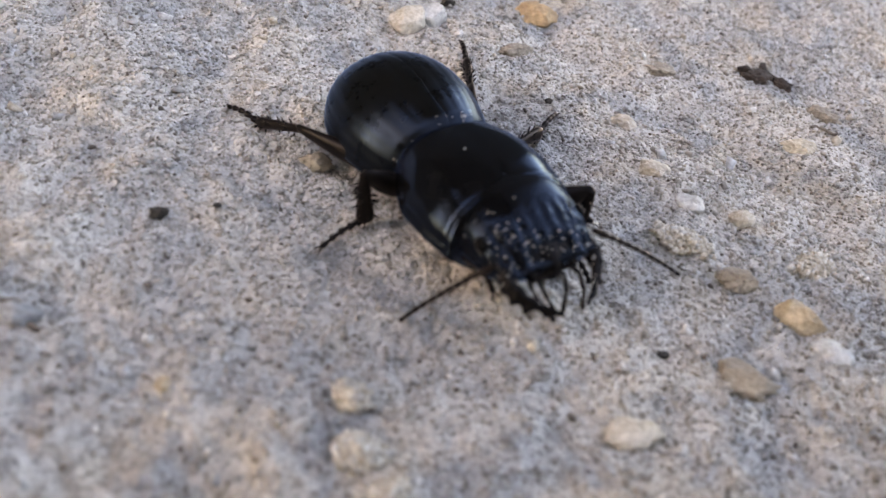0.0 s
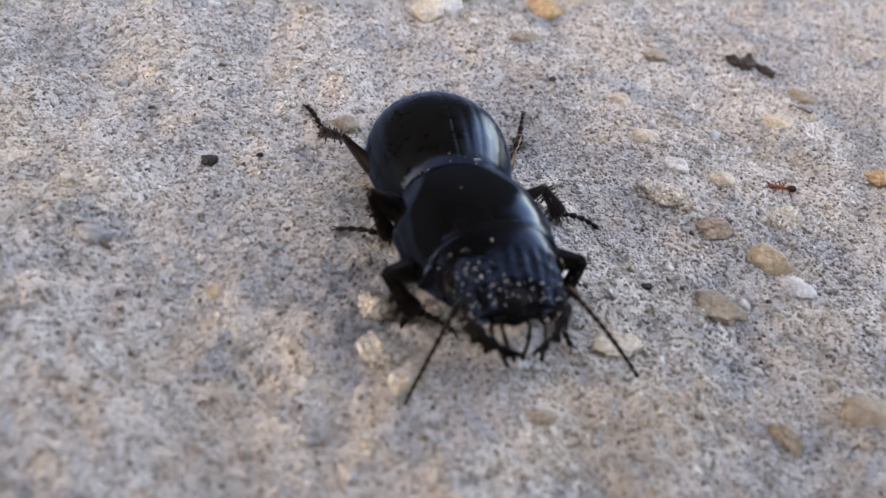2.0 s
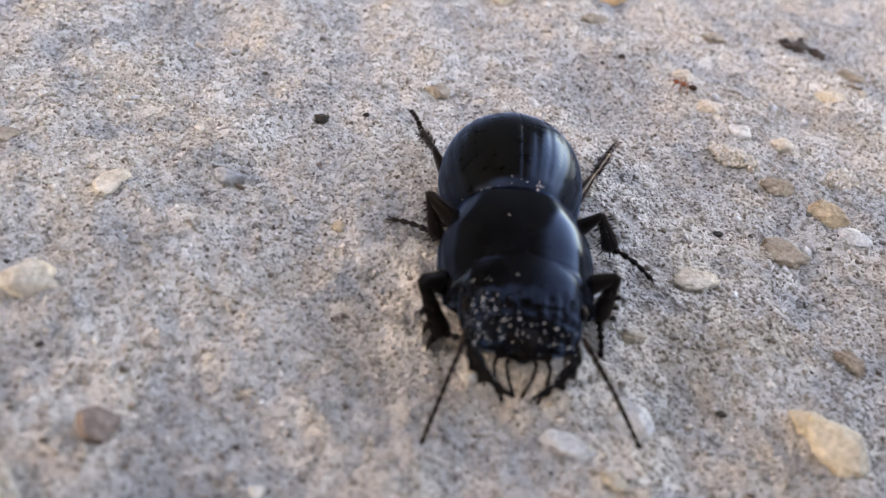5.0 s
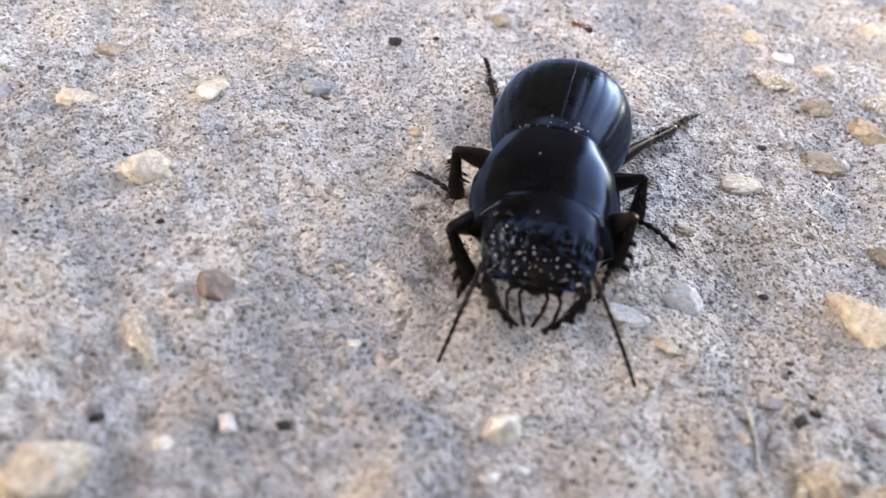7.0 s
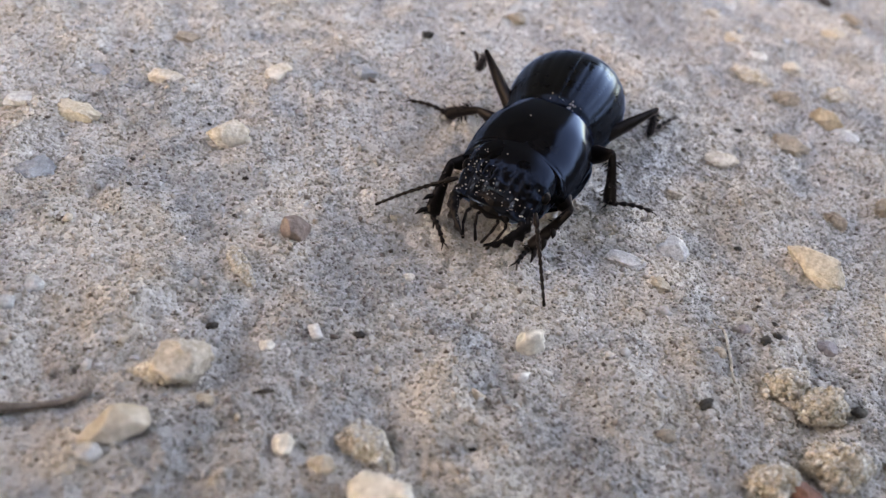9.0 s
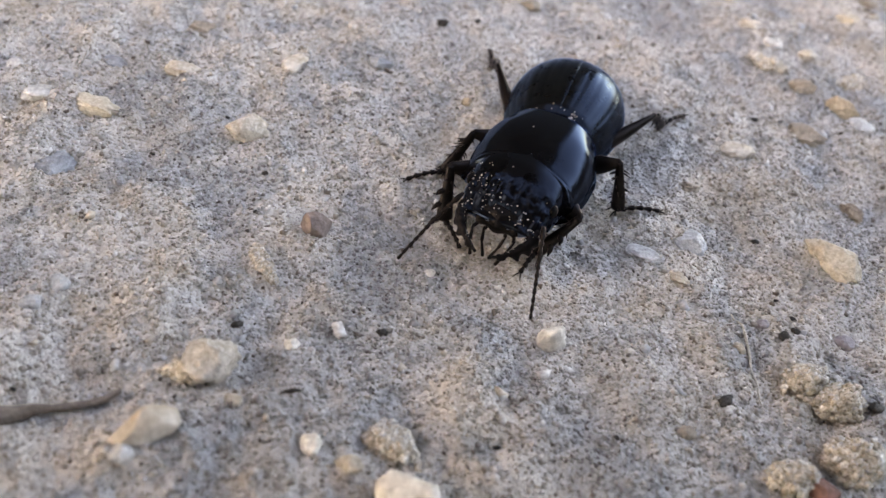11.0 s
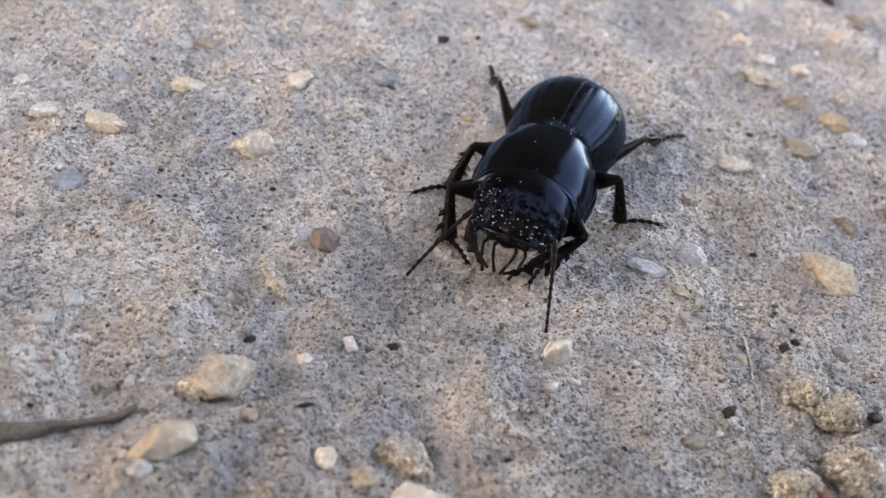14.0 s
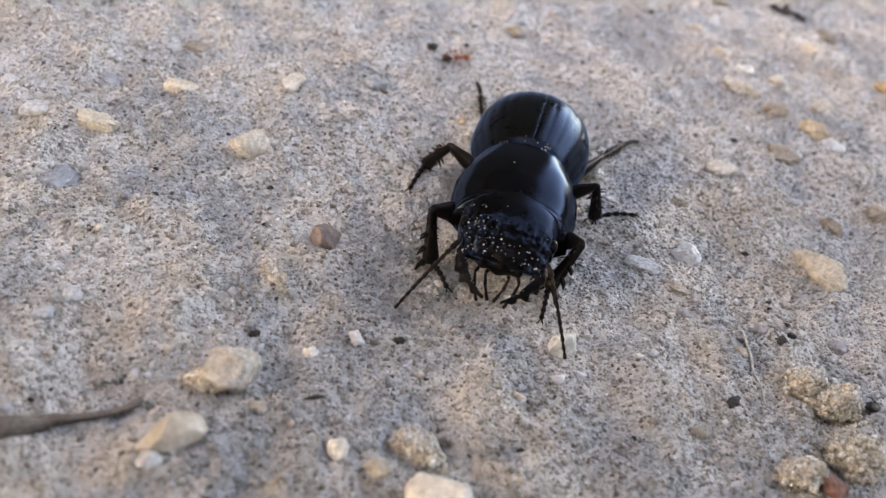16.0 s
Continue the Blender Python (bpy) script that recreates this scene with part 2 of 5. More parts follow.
# shallow hollows and low swellings: place, width and depth in millimetres
HOLLOWS = [(-8.8, -15.9, 2.4, 0.45), (9.5, -5.5, 4.0, -0.35), (2.7, 10.0, 3.0, 0.3), (-11.0, -19.5, 2.0, -0.3), (28.0, 20.0, 4.0, -0.4), (14.0, 33.0, 5.0, -0.4), (-20.0, 12.0, 6.0, -0.5)]


def ground_height(x, y):
    """Height of the sand in millimetres at x, y in millimetres."""
    x, y = np.asarray(x, float), np.asarray(y, float)
    z = np.zeros(np.broadcast(x, y).shape)
    for kx, ky, phase, height in WAVES:
        for a, b, p in zip(kx, ky, phase):
            z = z + height * np.sin(a * x + b * y + p)
    for hx, hy, wide, deep in HOLLOWS:
        z = z - deep * np.exp(-((x - hx) ** 2 + (y - hy) ** 2) / wide ** 2)
    return z


def build_ground():
    far = np.geomspace(1.0, 40000, 26)
    xs = np.concatenate([-50 - far[::-1], np.arange(-50, 62, 0.4), 62 + far])
    ys = np.concatenate([-52 - far[::-1], np.arange(-52, 80, 0.4), 80 + far])
    gx, gy = np.meshgrid(xs, ys)
    fade = np.clip(1 - np.maximum(np.abs(gx) - 80, np.abs(gy) - 80) / 400, 0, 1)
    z = ground_height(gx, gy) * fade
    verts = np.stack([gx, gy, z], -1).reshape(-1, 3) * MM
    w, h = len(xs), len(ys)
    i = np.arange(w * h).reshape(h, w)
    quads = np.stack([i[:-1, :-1], i[:-1, 1:], i[1:, 1:], i[1:, :-1]], -1).reshape(-1, 4)
    me = bpy.data.meshes.new("ground")
    me.vertices.add(len(verts))
    me.vertices.foreach_set("co", verts.ravel())
    me.loops.add(quads.size)
    me.loops.foreach_set("vertex_index", quads.ravel().astype(np.int32))
    me.polygons.add(len(quads))
    me.polygons.foreach_set("loop_start", np.arange(0, quads.size, 4, dtype=np.int32))
    me.polygons.foreach_set("use_smooth", np.ones(len(quads), bool))
    me.update(calc_edges=True)
    me.materials.append(SAND)
    tagged(new("ground", me), "packed pale beige sandy ground with fine grit", "ground", kind="structure")


CUBE = np.array([(a, b, c) for a in (-1, 1) for b in (-1, 1) for c in (-1, 1)], float) * 0.75
CUBE_TRIS = np.array([(0, 1, 3), (0, 3, 2), (4, 6, 7), (4, 7, 5), (0, 4, 5), (0, 5, 1), (2, 3, 7), (2, 7, 6), (0, 2, 6), (0, 6, 4), (1, 5, 7), (1, 7, 3)])


def chips(r, places, size, flat=1.0, least=0.55):
    """Vertices and faces of angular, freely turned grains at places, all in millimetres."""
    count = len(places)
    shape = CUBE[None] * r.uniform(least, 1.3, (count, 8, 3)) * r.uniform(0.65, 1.2, (count, 1, 3)) * size[:, None, None]
    q = r.normal(size=(count, 4))
    w, i, j, k = (q / np.linalg.norm(q, axis=1, keepdims=True)).T
    turn = np.stack([1 - 2 * (j * j + k * k), 2 * (i * j - k * w), 2 * (i * k + j * w), 2 * (i * j + k * w), 1 - 2 * (i * i + k * k), 2 * (j * k - i * w),
                     2 * (i * k - j * w), 2 * (j * k + i * w), 1 - 2 * (i * i + j * j)], -1).reshape(count, 3, 3)
    verts = np.einsum("nab,nvb->nva", turn, shape) * np.array([1, 1, flat]) + places[:, None]
    faces = CUBE_TRIS[None] + (np.arange(count) * 8)[:, None, None]
    return verts.reshape(-1, 3), faces.reshape(-1, 3)


def triangle_mesh(name, verts, faces, mat):
    me = bpy.data.meshes.new(name)
    me.vertices.add(len(verts))
    me.vertices.foreach_set("co", (verts * MM).ravel())
    me.loops.add(faces.size)
    me.loops.foreach_set("vertex_index", faces.ravel().astype(np.int32))
    me.polygons.add(len(faces))
    me.polygons.foreach_set("loop_start", np.arange(0, faces.size, 3, dtype=np.int32))
    me.update(calc_edges=True)
    me.materials.append(mat)
    return new(name, me)


def build_grains(count=165000):
    """The loose top layer of the sand, in one mesh."""
    r = np.random.default_rng(11)
    x, y = r.uniform(-45, 56, count * 2), r.uniform(-42, 56, count * 2)
    left = np.where(y < 7, -23 - (y + 40) * 0.42, -42 + (y - 7) * 0.6)
    keep = np.flatnonzero((x > left) & (x < 31 + (y + 40) * 0.28))[:count]
    x, y = x[keep], y[keep]
    size = 0.08 + 0.075 * r.random(len(x)) + 0.16 * r.random(len(x)) ** 14
    z = ground_height(x, y) + size * r.uniform(-0.4, 0.4, len(x))
    verts, faces = chips(r, np.stack([x, y, z], -1), size, 0.8, 0.3)
    tagged(triangle_mesh("sand_grains", verts, faces, GRAINS), "loose angular grains of quartz sand covering the ground", "sand", kind="stuff")


def build_gravel(count=800):
    """Coarse angular grit, 0.4 to 1.4 mm, strewn over the sand, in one mesh."""
    r = np.random.default_rng(21)
    x, y = r.uniform(-44, 56, count), r.uniform(-42, 56, count)
    size = 0.2 + 0.12 * r.random(count) + 0.4 * r.random(count) ** 7
    clear = np.hypot(x + 8.8, y + 15.7) > 2.4
    x, y, size = x[clear], y[clear], size[clear]
    verts, faces = chips(r, np.stack([x, y, ground_height(x, y) + size * r.uniform(-0.2, 0.3, len(x))], -1), size, 0.75, 0.15)
    tagged(triangle_mesh("gravel", verts, faces, GRIT), "coarse angular grit strewn over the sand", "gravel", kind="stuff")


build_ground()
build_grains()
build_gravel()


# ---- unseen walls and slabs added to shape light, around, behind and over the camera ----
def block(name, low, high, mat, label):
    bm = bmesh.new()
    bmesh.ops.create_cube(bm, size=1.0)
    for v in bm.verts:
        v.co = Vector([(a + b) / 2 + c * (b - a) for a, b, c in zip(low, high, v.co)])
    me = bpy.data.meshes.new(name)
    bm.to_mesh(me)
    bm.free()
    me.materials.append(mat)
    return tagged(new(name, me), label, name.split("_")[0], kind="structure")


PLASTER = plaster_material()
# Invented walls: dark reflections for the shell, less glow from the horizon and southwest.
block("wall_north", (-1.5, 1.3, -0.05), (0.6, 1.5, 1.6), PLASTER, "unseen plain dark wall added to shape light and reflections")
block("wall_southwest", (-1.5, -2.0, -0.05), (-1.3, -0.68, 1.6), PLASTER, "unseen plain dark wall added to narrow a gap of light")
block("wall_west", (-1.5, -0.25, -0.05), (-1.3, 1.3, 1.6), PLASTER, "unseen plain dark wall added to shape light and reflections")
block("wall_east", (1.6, -2.0, -0.05), (1.75, 1.5, 0.5), PLASTER, "unseen plain dark wall added to shape light and reflections")
# Upright of an invented light blocker behind the camera.
block("wall_south", (-0.12, -0.32, -0.01), (0.25, -0.30, 0.10), PLASTER, "unseen dark upright added to shade the near ground")
# Invented cover out of view, keeps the sky overhead out of the shell's gloss.
block("ceiling", (-1.35, 0.15, 1.6), (0.55, 1.5, 1.7), PLASTER, "unseen dark slab added to darken reflections from overhead")
# Its top, just over the camera, added so the ground darkens towards it.
block("ceiling_ledge", (-0.12, -0.32, 0.10), (0.25, -0.035, 0.12), PLASTER, "unseen dark slab added to shade the near ground")


# ---- pebbles and debris ----
def facets(r, count, depth):
    """Random planes that break a rounded stone into flat faces."""
    planes = []
    for k in range(count):
        n = Vector((r.gauss(0, 1), r.gauss(0, 1), abs(r.gauss(0.3, 0.8)))).normalized()
        planes.append((n, 1 - depth * r.uniform(0.4, 1.0)))
    return planes


def pebble(x, y, long, wide, high, turn, mat, label, rough=0.12, cuts=0, sink=0.36, tilt=0, name="pebble", category="pebble", group="pebbles on the sand"):
    """A stone in millimetres, worn or broken, partly sunk into the sand."""
    seed = Vector((x * 3.1, y * 1.7, long * 5.3))
    planes = facets(random.Random(round(x * 70 + y * 13)), cuts, 0.42)
    bm = bmesh.new()
    bmesh.ops.create_icosphere(bm, subdivisions=4 if long > 1.6 else 3, radius=1.0)
    for v in bm.verts:
        n = v.co.normalized()
        p = n * (1 + noise.noise(n * 1.2 + seed) * 0.28 + noise.noise(n * 2.7 + seed) * rough * 1.2)
        for way, far in planes:
            over = p.dot(way) - far
            if over > 0:
                p = p - way * over * 0.93
        p = p + n * (noise.noise(n * 6 + seed) * rough * 0.7 + noise.noise(n * 13 + seed) * (0.02 + rough * 0.3))
        p.z = max(p.z, -0.8)
        v.co = Vector((p.x * long / 2, p.y * wide / 2, p.z * high / 2)) * MM
    for f in bm.faces:
        f.smooth = True
    me = bpy.data.meshes.new(name)
    bm.to_mesh(me)
    bm.free()
    me.materials.append(mat)
    ob = new(name, me)
    z = float(ground_height(x, y)) + high * (0.5 - sink)
    ob.matrix_world = pose(x * MM, y * MM, z * MM, tilt, 0, turn)
    return tagged(ob, label, category, group)


def clump(x, y, long, wide, high, turn, label, count, grit):
    """A crumb of cemented sand: angular grains heaped over an uneven core, in one mesh."""
    r = np.random.default_rng(abs(round(x * 70 + y * 13)) + 5)
    seed = Vector((x * 2.3, y * 1.9, 4.0))
    n = r.normal(size=(count, 3))
    n /= np.linalg.norm(n, axis=1, keepdims=True)
    n[:, 2] = np.abs(n[:, 2]) - 0.25
    planes = facets(random.Random(round(x * 31 + y * 7)), 7, 0.45)

    def size_at(v):
        v = v.normalized()
        far = 1 + 0.5 * noise.noise(v * 1.5 + seed) + 0.35 * noise.noise(v * 3.4 + seed)
        return min([far] + [cut / v.dot(way) for way, cut in planes if v.dot(way) > 0.2])

    lump = np.array([size_at(Vector(v)) for v in n])
    places = n * (lump * r.uniform(0.9, 1.16, count))[:, None] * np.array([long / 2, wide / 2, high * 0.72])
    verts, faces = chips(r, places, grit * r.uniform(0.6, 1.5, count))
    bm = bmesh.new()
    bmesh.ops.create_icosphere(bm, subdivisions=3, radius=1.0)
    core = np.array([v.co * 0.92 * size_at(v.co) for v in bm.verts]) * np.array([long / 2, wide / 2, high * 0.72])
    faces = np.concatenate([faces, np.array([[v.index for v in f.verts] for f in bm.faces]) + len(verts)])
    bm.free()
    ob = triangle_mesh("sand_clump", np.concatenate([verts, core]), faces, CLUMP)
    ob.matrix_world = pose(x * MM, y * MM, (float(ground_height(x, y)) + high * 0.22) * MM, 0, 0, turn)
    return tagged(ob, label, "clump", "clumps of cemented sand")


def stones():
    for x, y, a, b, h, turn, mat, label, rough, cuts in (
        (-8.8, -15.7, 2.3, 2.3, 2.6, 15, BROWN, "flat reddish brown square pebble sunk in sand", 0.05, 14),
        (28.7, -10.2, 5.0, 2.7, 2.3, -50, YELLOW, "rough ochre yellow lump of sandstone", 0.14, 8),
        (-15.9, -7.4, 3.2, 2.3, 2.4, 10, CREAM, "pale cream and tan rounded pebble", 0.1, 4),
        (8.0, -21.6, 2.1, 1.9, 2.5, 30, CHALK, "small whitish broken pebble", 0.12, 6),
        (-12.2, -28.6, 3.7, 3.0, 3.4, 15, CREAM, "broken cream lump of cemented sand", 0.17, 9),
        (-14.0, -33.6, 3.9, 2.1, 2.2, 42, HONEY, "smooth oval tan pebble, honey yellow at one end", 0.04, 5),
        (18.0, -10.2, 2.8, 2.3, 1.3, -25, QUARTZ, "bluish translucent quartz pebble sunk in sand", 0.06, 4),
        (-14.5, 1.2, 1.6, 3.0, 0.9, -20, CREAM, "thin pale tan stone flake", 0.15, 3),
        (-22.7, -1.8, 2.5, 1.5, 1.3, 15, CREAM, "small pale tan rounded pebble", 0.08, 3),
        (-23.5, 5.3, 2.3, 1.4, 1.2, 10, UMBER, "small brown pebble half buried", 0.15, 4),
        (-27.5, -7.8, 3.6, 2.1, 1.5, -12, YELLOW, "low tan knobbly pebble", 0.2, 4),
        (29.0, 5.8, 3.5, 2.0, 1.5, -15, UMBER, "low tan bump of stone half buried", 0.2, 4),
        (33.2, 10.6, 3.4, 2.3, 2.0, -20, OCHRE, "ochre tan rounded pebble", 0.15, 5),
        (-5.2, -32.6, 1.5, 1.4, 1.3, 0, PALE, "small round cream pebble", 0.1, 3),
        (0.9, -34.9, 4.2, 3.4, 3.8, 130, CHALK, "large white broken pebble with a flat top", 0.05, 8),
        (-8.0, 4.0, 2.4, 1.4, 1.1, -15, BLUEGREY, "flat blue grey chip of stone", 0.1, 4),
        (37.1, 26.3, 2.8, 1.5, 1.1, -10, YELLOW, "pale tan pebble half buried", 0.12, 4),
        (28.0, 18.6, 2.0, 1.4, 1.1, -10, WHITE, "small white rounded pebble", 0.06, 2),
        (31.3, 18.2, 1.6, 1.3, 1.2, 0, CREAM, "small cream rounded pebble", 0.06, 2),
        (26.1, 21.8, 2.1, 1.7, 1.2, 20, CREAM, "small tan rounded pebble", 0.12, 3),
        (22.5, 1.4, 3.0, 1.8, 0.9, 0, CREAM, "flat pale tan stone half buried", 0.15, 4),
        (18.8, 40.0, 3.4, 2.4, 2.0, 10, ORANGE, "orange ochre pebble lying on sand", 0.12, 5),
        (8.7, 36.4, 3.0, 2.4, 2.6, 30, CREAM, "white and tan rounded pebble", 0.08, 4),
        (10.6, 37.0, 2.2, 1.9, 2.2, -20, WHITE, "white quartz pebble beside a tan one", 0.08, 4),
        (-23.0, -24.4, 1.6, 1.3, 0.9, 0, QUARTZ, "small white quartz pebble", 0.08, 3),
        (4.3, 18.7, 2.0, 1.4, 1.2, 0, UMBER, "small brown pebble half buried", 0.2, 3),
        (-28.0, -14.0, 3.4, 2.4, 0.8, 10, BLUEGREY, "low blue grey speckled stone", 0.25, 3),
        (-28.4, -1.4, 2.6, 1.6, 0.9, -20, BLUEGREY, "low dark grey stone half buried", 0.2, 4),
        (-32.0, -7.3, 2.8, 1.8, 1.2, 10, WHITE, "pale white rounded stone", 0.1, 3),
        (-35.2, -4.0, 1.6, 1.1, 0.7, 0, WHITE, "small pale stone half buried", 0.1, 3),
        (-7.9, -26.0, 1.1, 0.9, 0.7, 0, PALE, "tiny white quartz pebble", 0.1, 4),
        (-14.8, -35.3, 1.4, 1.2, 1.0, 10, WHITE, "small white stone beside a tan pebble", 0.1, 4),
        (-10.2, -30.8, 1.2, 0.9, 0.6, 0, TAN, "tiny pale tan pebble", 0.15, 4),
        (-2.9, -33.4, 1.5, 1.2, 0.8, 0, TAN, "small dull tan pebble half buried", 0.12, 4),
        (22.3, -17.3, 1.1, 0.8, 0.5, 10, MAUVE, "tiny mauve grey chip of stone", 0.15, 5),
        (28.3, -17.3, 1.6, 1.3, 0.8, 0, MAUVE, "small grey rounded pebble", 0.1, 3),
        (20.2, -20.2, 1.0, 0.9, 0.5, 0, TAN, "tiny grey tan pebble", 0.15, 4),
        (30.3, 12.9, 2.6, 1.6, 1.3, 0, UMBER, "low brown stone half buried", 0.25, 4),
        (34.4, 8.0, 2.2, 1.6, 0.7, -15, QUARTZ, "low pale rounded stone", 0.1, 3),
        (24.9, 27.8, 2.0, 1.6, 1.3, 0, CREAM, "small tan rounded pebble", 0.12, 4),
        (43.4, 20.8, 2.0, 1.6, 1.2, 0, ORANGE, "small orange tan pebble", 0.2, 4),
        (28.1, 34.2, 2.2, 1.5, 1.0, 0, UMBER, "low brown stone half buried", 0.3, 4),
        (16.8, -14.2, 1.7, 0.9, 0.6, -15, TAN, "small dull brown chip of stone", 0.15, 5),
        (18.3, -4.1, 1.7, 1.1, 0.9, 10, UMBER, "small dark brown clod half buried", 0.25, 4),
        (31.8, -3.1, 2.2, 1.2, 0.9, -40, UMBER, "low dark brown clod half buried", 0.3, 4),
        (36.5, -0.9, 2.8, 2.0, 1.6, 20, UMBER, "dark brown lump of soil", 0.25, 5),
        (24.4, -29.6, 2.0, 1.6, 1.3, 0, RUST, "small dark red pebble", 0.08, 4),
        (16.3, -27.2, 1.5, 1.0, 0.8, 15, UMBER, "small dull brown pebble half buried", 0.2, 4),
        (-0.5, -17.5, 0.9, 0.7, 0.6, 0, PALE, "tiny pale pebble on sand", 0.1, 4),
        (-23.8, -26.3, 1.4, 1.1, 0.8, 10, QUARTZ, "small white quartz pebble", 0.08, 4),
        (-0.1, 0.9, 1.0, 0.8, 0.6, 0, OCHRE, "tiny ochre pebble on sand", 0.1, 4),
        (40.0, 31.5, 2.6, 1.4, 0.9, -20, UMBER, "low brown clod half buried", 0.3, 4),
        (17.0, 33.5, 2.8, 1.4, 0.9, 15, UMBER, "low brown clod half buried", 0.3, 4),
        (14.6, -12.6, 3.2, 1.4, 0.8, -14, QUARTZ, "thin pale sliver of stone", 0.1, 4),
    ):
        pebble(x, y, a, b, h, turn, mat, label, rough, cuts)
    for x, y, a, b, h, turn, label, count, grit in (
        (-13.4, -29.4, 1.8, 1.5, 1.2, 15, "crumbly tan heap of grains beside a cream stone", 160, 0.17),
        (24.4, -21.6, 2.2, 1.9, 1.9, 40, "crumbly pale tan clump of cemented grains", 200, 0.19),
        (26.6, -22.9, 3.0, 2.6, 2.4, 10, "crumbly pale tan clump of cemented grains", 300, 0.2),
        (27.0, -27.3, 4.4, 2.8, 2.0, 10, "crumbly pale tan clump of cemented grains", 360, 0.2),
        (22.6, -28.8, 2.6, 2.0, 1.5, 10, "crumbly pale tan clump of cemented grains", 200, 0.2),
        (-0.7, -31.4, 3.2, 2.2, 1.9, 0, "pale tan crumbly lump beside a white pebble", 260, 0.19),
        (9.6, -1.3, 2.6, 2.0, 1.2, 20, "crumbly tan clump of cemented grains", 200, 0.18),
        (8.8, 1.3, 2.0, 1.5, 0.9, -30, "crumbly tan clump of cemented grains", 150, 0.17),
        (11.0, -3.4, 1.8, 1.3, 0.9, 50, "crumbly tan clump of cemented grains", 130, 0.17),
        (-11.3, -20.0, 3.4, 1.1, 0.8, -52, "low streak of ochre cemented grains", 150, 0.17),
        (27.0, 15.5, 3.6, 1.8, 0.8, -15, "low pale tan crust of cemented grains", 200, 0.18),
        (35.5, 15.0, 3.0, 2.0, 0.9, 10, "low pale tan crust of cemented grains", 200, 0.18),
    ):
        clump(x, y, a, b, h, turn, label, round(count * 2.1), grit * 0.95)
    for x, y, a, b, h, turn in ((36.0, 35.6, 2.2, 1.3, 0.9, 20), (38.0, 35.4, 1.6, 0.7, 0.6, -30), (36.8, 37.0, 1.3, 0.5, 0.6, 70), (37.4, 36.4, 1.2, 0.4, 0.4, 130), (35.2, 36.4, 0.9, 0.5, 0.4, 10)):
        pebble(x, y, a * 1.1, b * 1.15, h * 1.3, turn, LEAF, "shred of dry dark brown leaf", 0.5, 2, sink=0.2, name="leaf_shred", category="debris", group="dry leaf shreds on the sand")
    for x, y, a, b, h, turn in ((-3.5, 12.3, 1.3, 0.9, 0.9, 20), (-0.4, 13.2, 0.6, 0.5, 0.4, 0), (18.9, -24.5, 1.3, 1.0, 0.6, 30),
                                (-2.8, -23.7, 0.9, 0.7, 0.4, 0), (23.2, -8.5, 0.9, 0.55, 0.35, 0), (23.5, -18.4, 1.2, 0.9, 0.5, 60),
                                (24.5, -17.6, 0.8, 0.6, 0.4, 0), (24.1, -14.1, 0.5, 0.4, 0.3, 0), (24.8, -16.1, 0.8, 0.4, 0.3, -50),
                                (28.9, -22.7, 1.6, 1.2, 0.5, 20), (-22.1, -32.3, 0.5, 0.4, 0.4, 0), (-11.6, -25.1, 0.9, 0.6, 0.5, 30), (5.1, -30.6, 0.7, 0.35, 0.3, 10), (12.0, -28.6, 0.5, 0.4, 0.3, 0), (-7.1, -29.6, 1.6, 0.3, 0.3, 20),
                                (-21.9, -11.2, 0.6, 0.35, 0.3, -10), (-20.9, -14.3, 0.5, 0.4, 0.3, 0), (-13.1, -15.5, 0.4, 0.35, 0.3, 0),
                                (-13.6, -11.3, 0.7, 0.4, 0.3, 20), (-18.0, -5.7, 0.5, 0.4, 0.3, 0),
                                (25.0, 7.0, 1.0, 0.6, 0.4, 0), (19.2, 27.8, 0.9, 0.7, 0.5, 0), (11.5, 38.9, 1.3, 1.0, 0.8, 10)):
        pebble(x, y, a * 0.82, b * 0.78, h * 0.85, turn, BLACK, "tiny black crumb of dry soil", 0.45, 5, sink=0.15, name="crumb", category="debris", group="dark crumbs on the sand")


def smoothstep(a, b, v):
    v = min(max((v - a) / (b - a), 0.0), 1.0)
    return v * v * (3 - 2 * v)


def bent_strip(name, points, radii, mat, label, category):
    """A thin stem lying along points given in millimetres."""
    bm = bmesh.new()
    rings = []
    for k, (x, y, up) in enumerate(points):
        nx, ny, _ = points[min(k + 1, len(points) - 1)]
        px, py, _ = points[max(k - 1, 0)]
        d = Vector((nx - px, ny - py, 0)).normalized()
        side = Vector((-d.y, d.x, 0))
        c = Vector((x, y, float(ground_height(x, y)) + up))
        wob = 1 + 0.18 * noise.noise(Vector((k * 0.9, radii[k] * 9, 2.0)))
        rings.append([bm.verts.new((c + (side * math.cos(a) + Vector((0, 0, 1)) * math.sin(a)) * radii[k] * wob) * MM) for a in (2 * math.pi * j / 10 for j in range(10))])
    for p, q in zip(rings, rings[1:]):
        for j in range(10):
            bm.faces.new((p[j], p[(j + 1) % 10], q[(j + 1) % 10], q[j]))
    bm.faces.new(rings[0][::-1])
    bm.faces.new(rings[-1])
    for f in bm.faces:
        f.smooth = True
    me = bpy.data.meshes.new(name)
    bm.to_mesh(me)
    bm.free()
    me.materials.append(mat)
    return tagged(new(name, me), label, category)


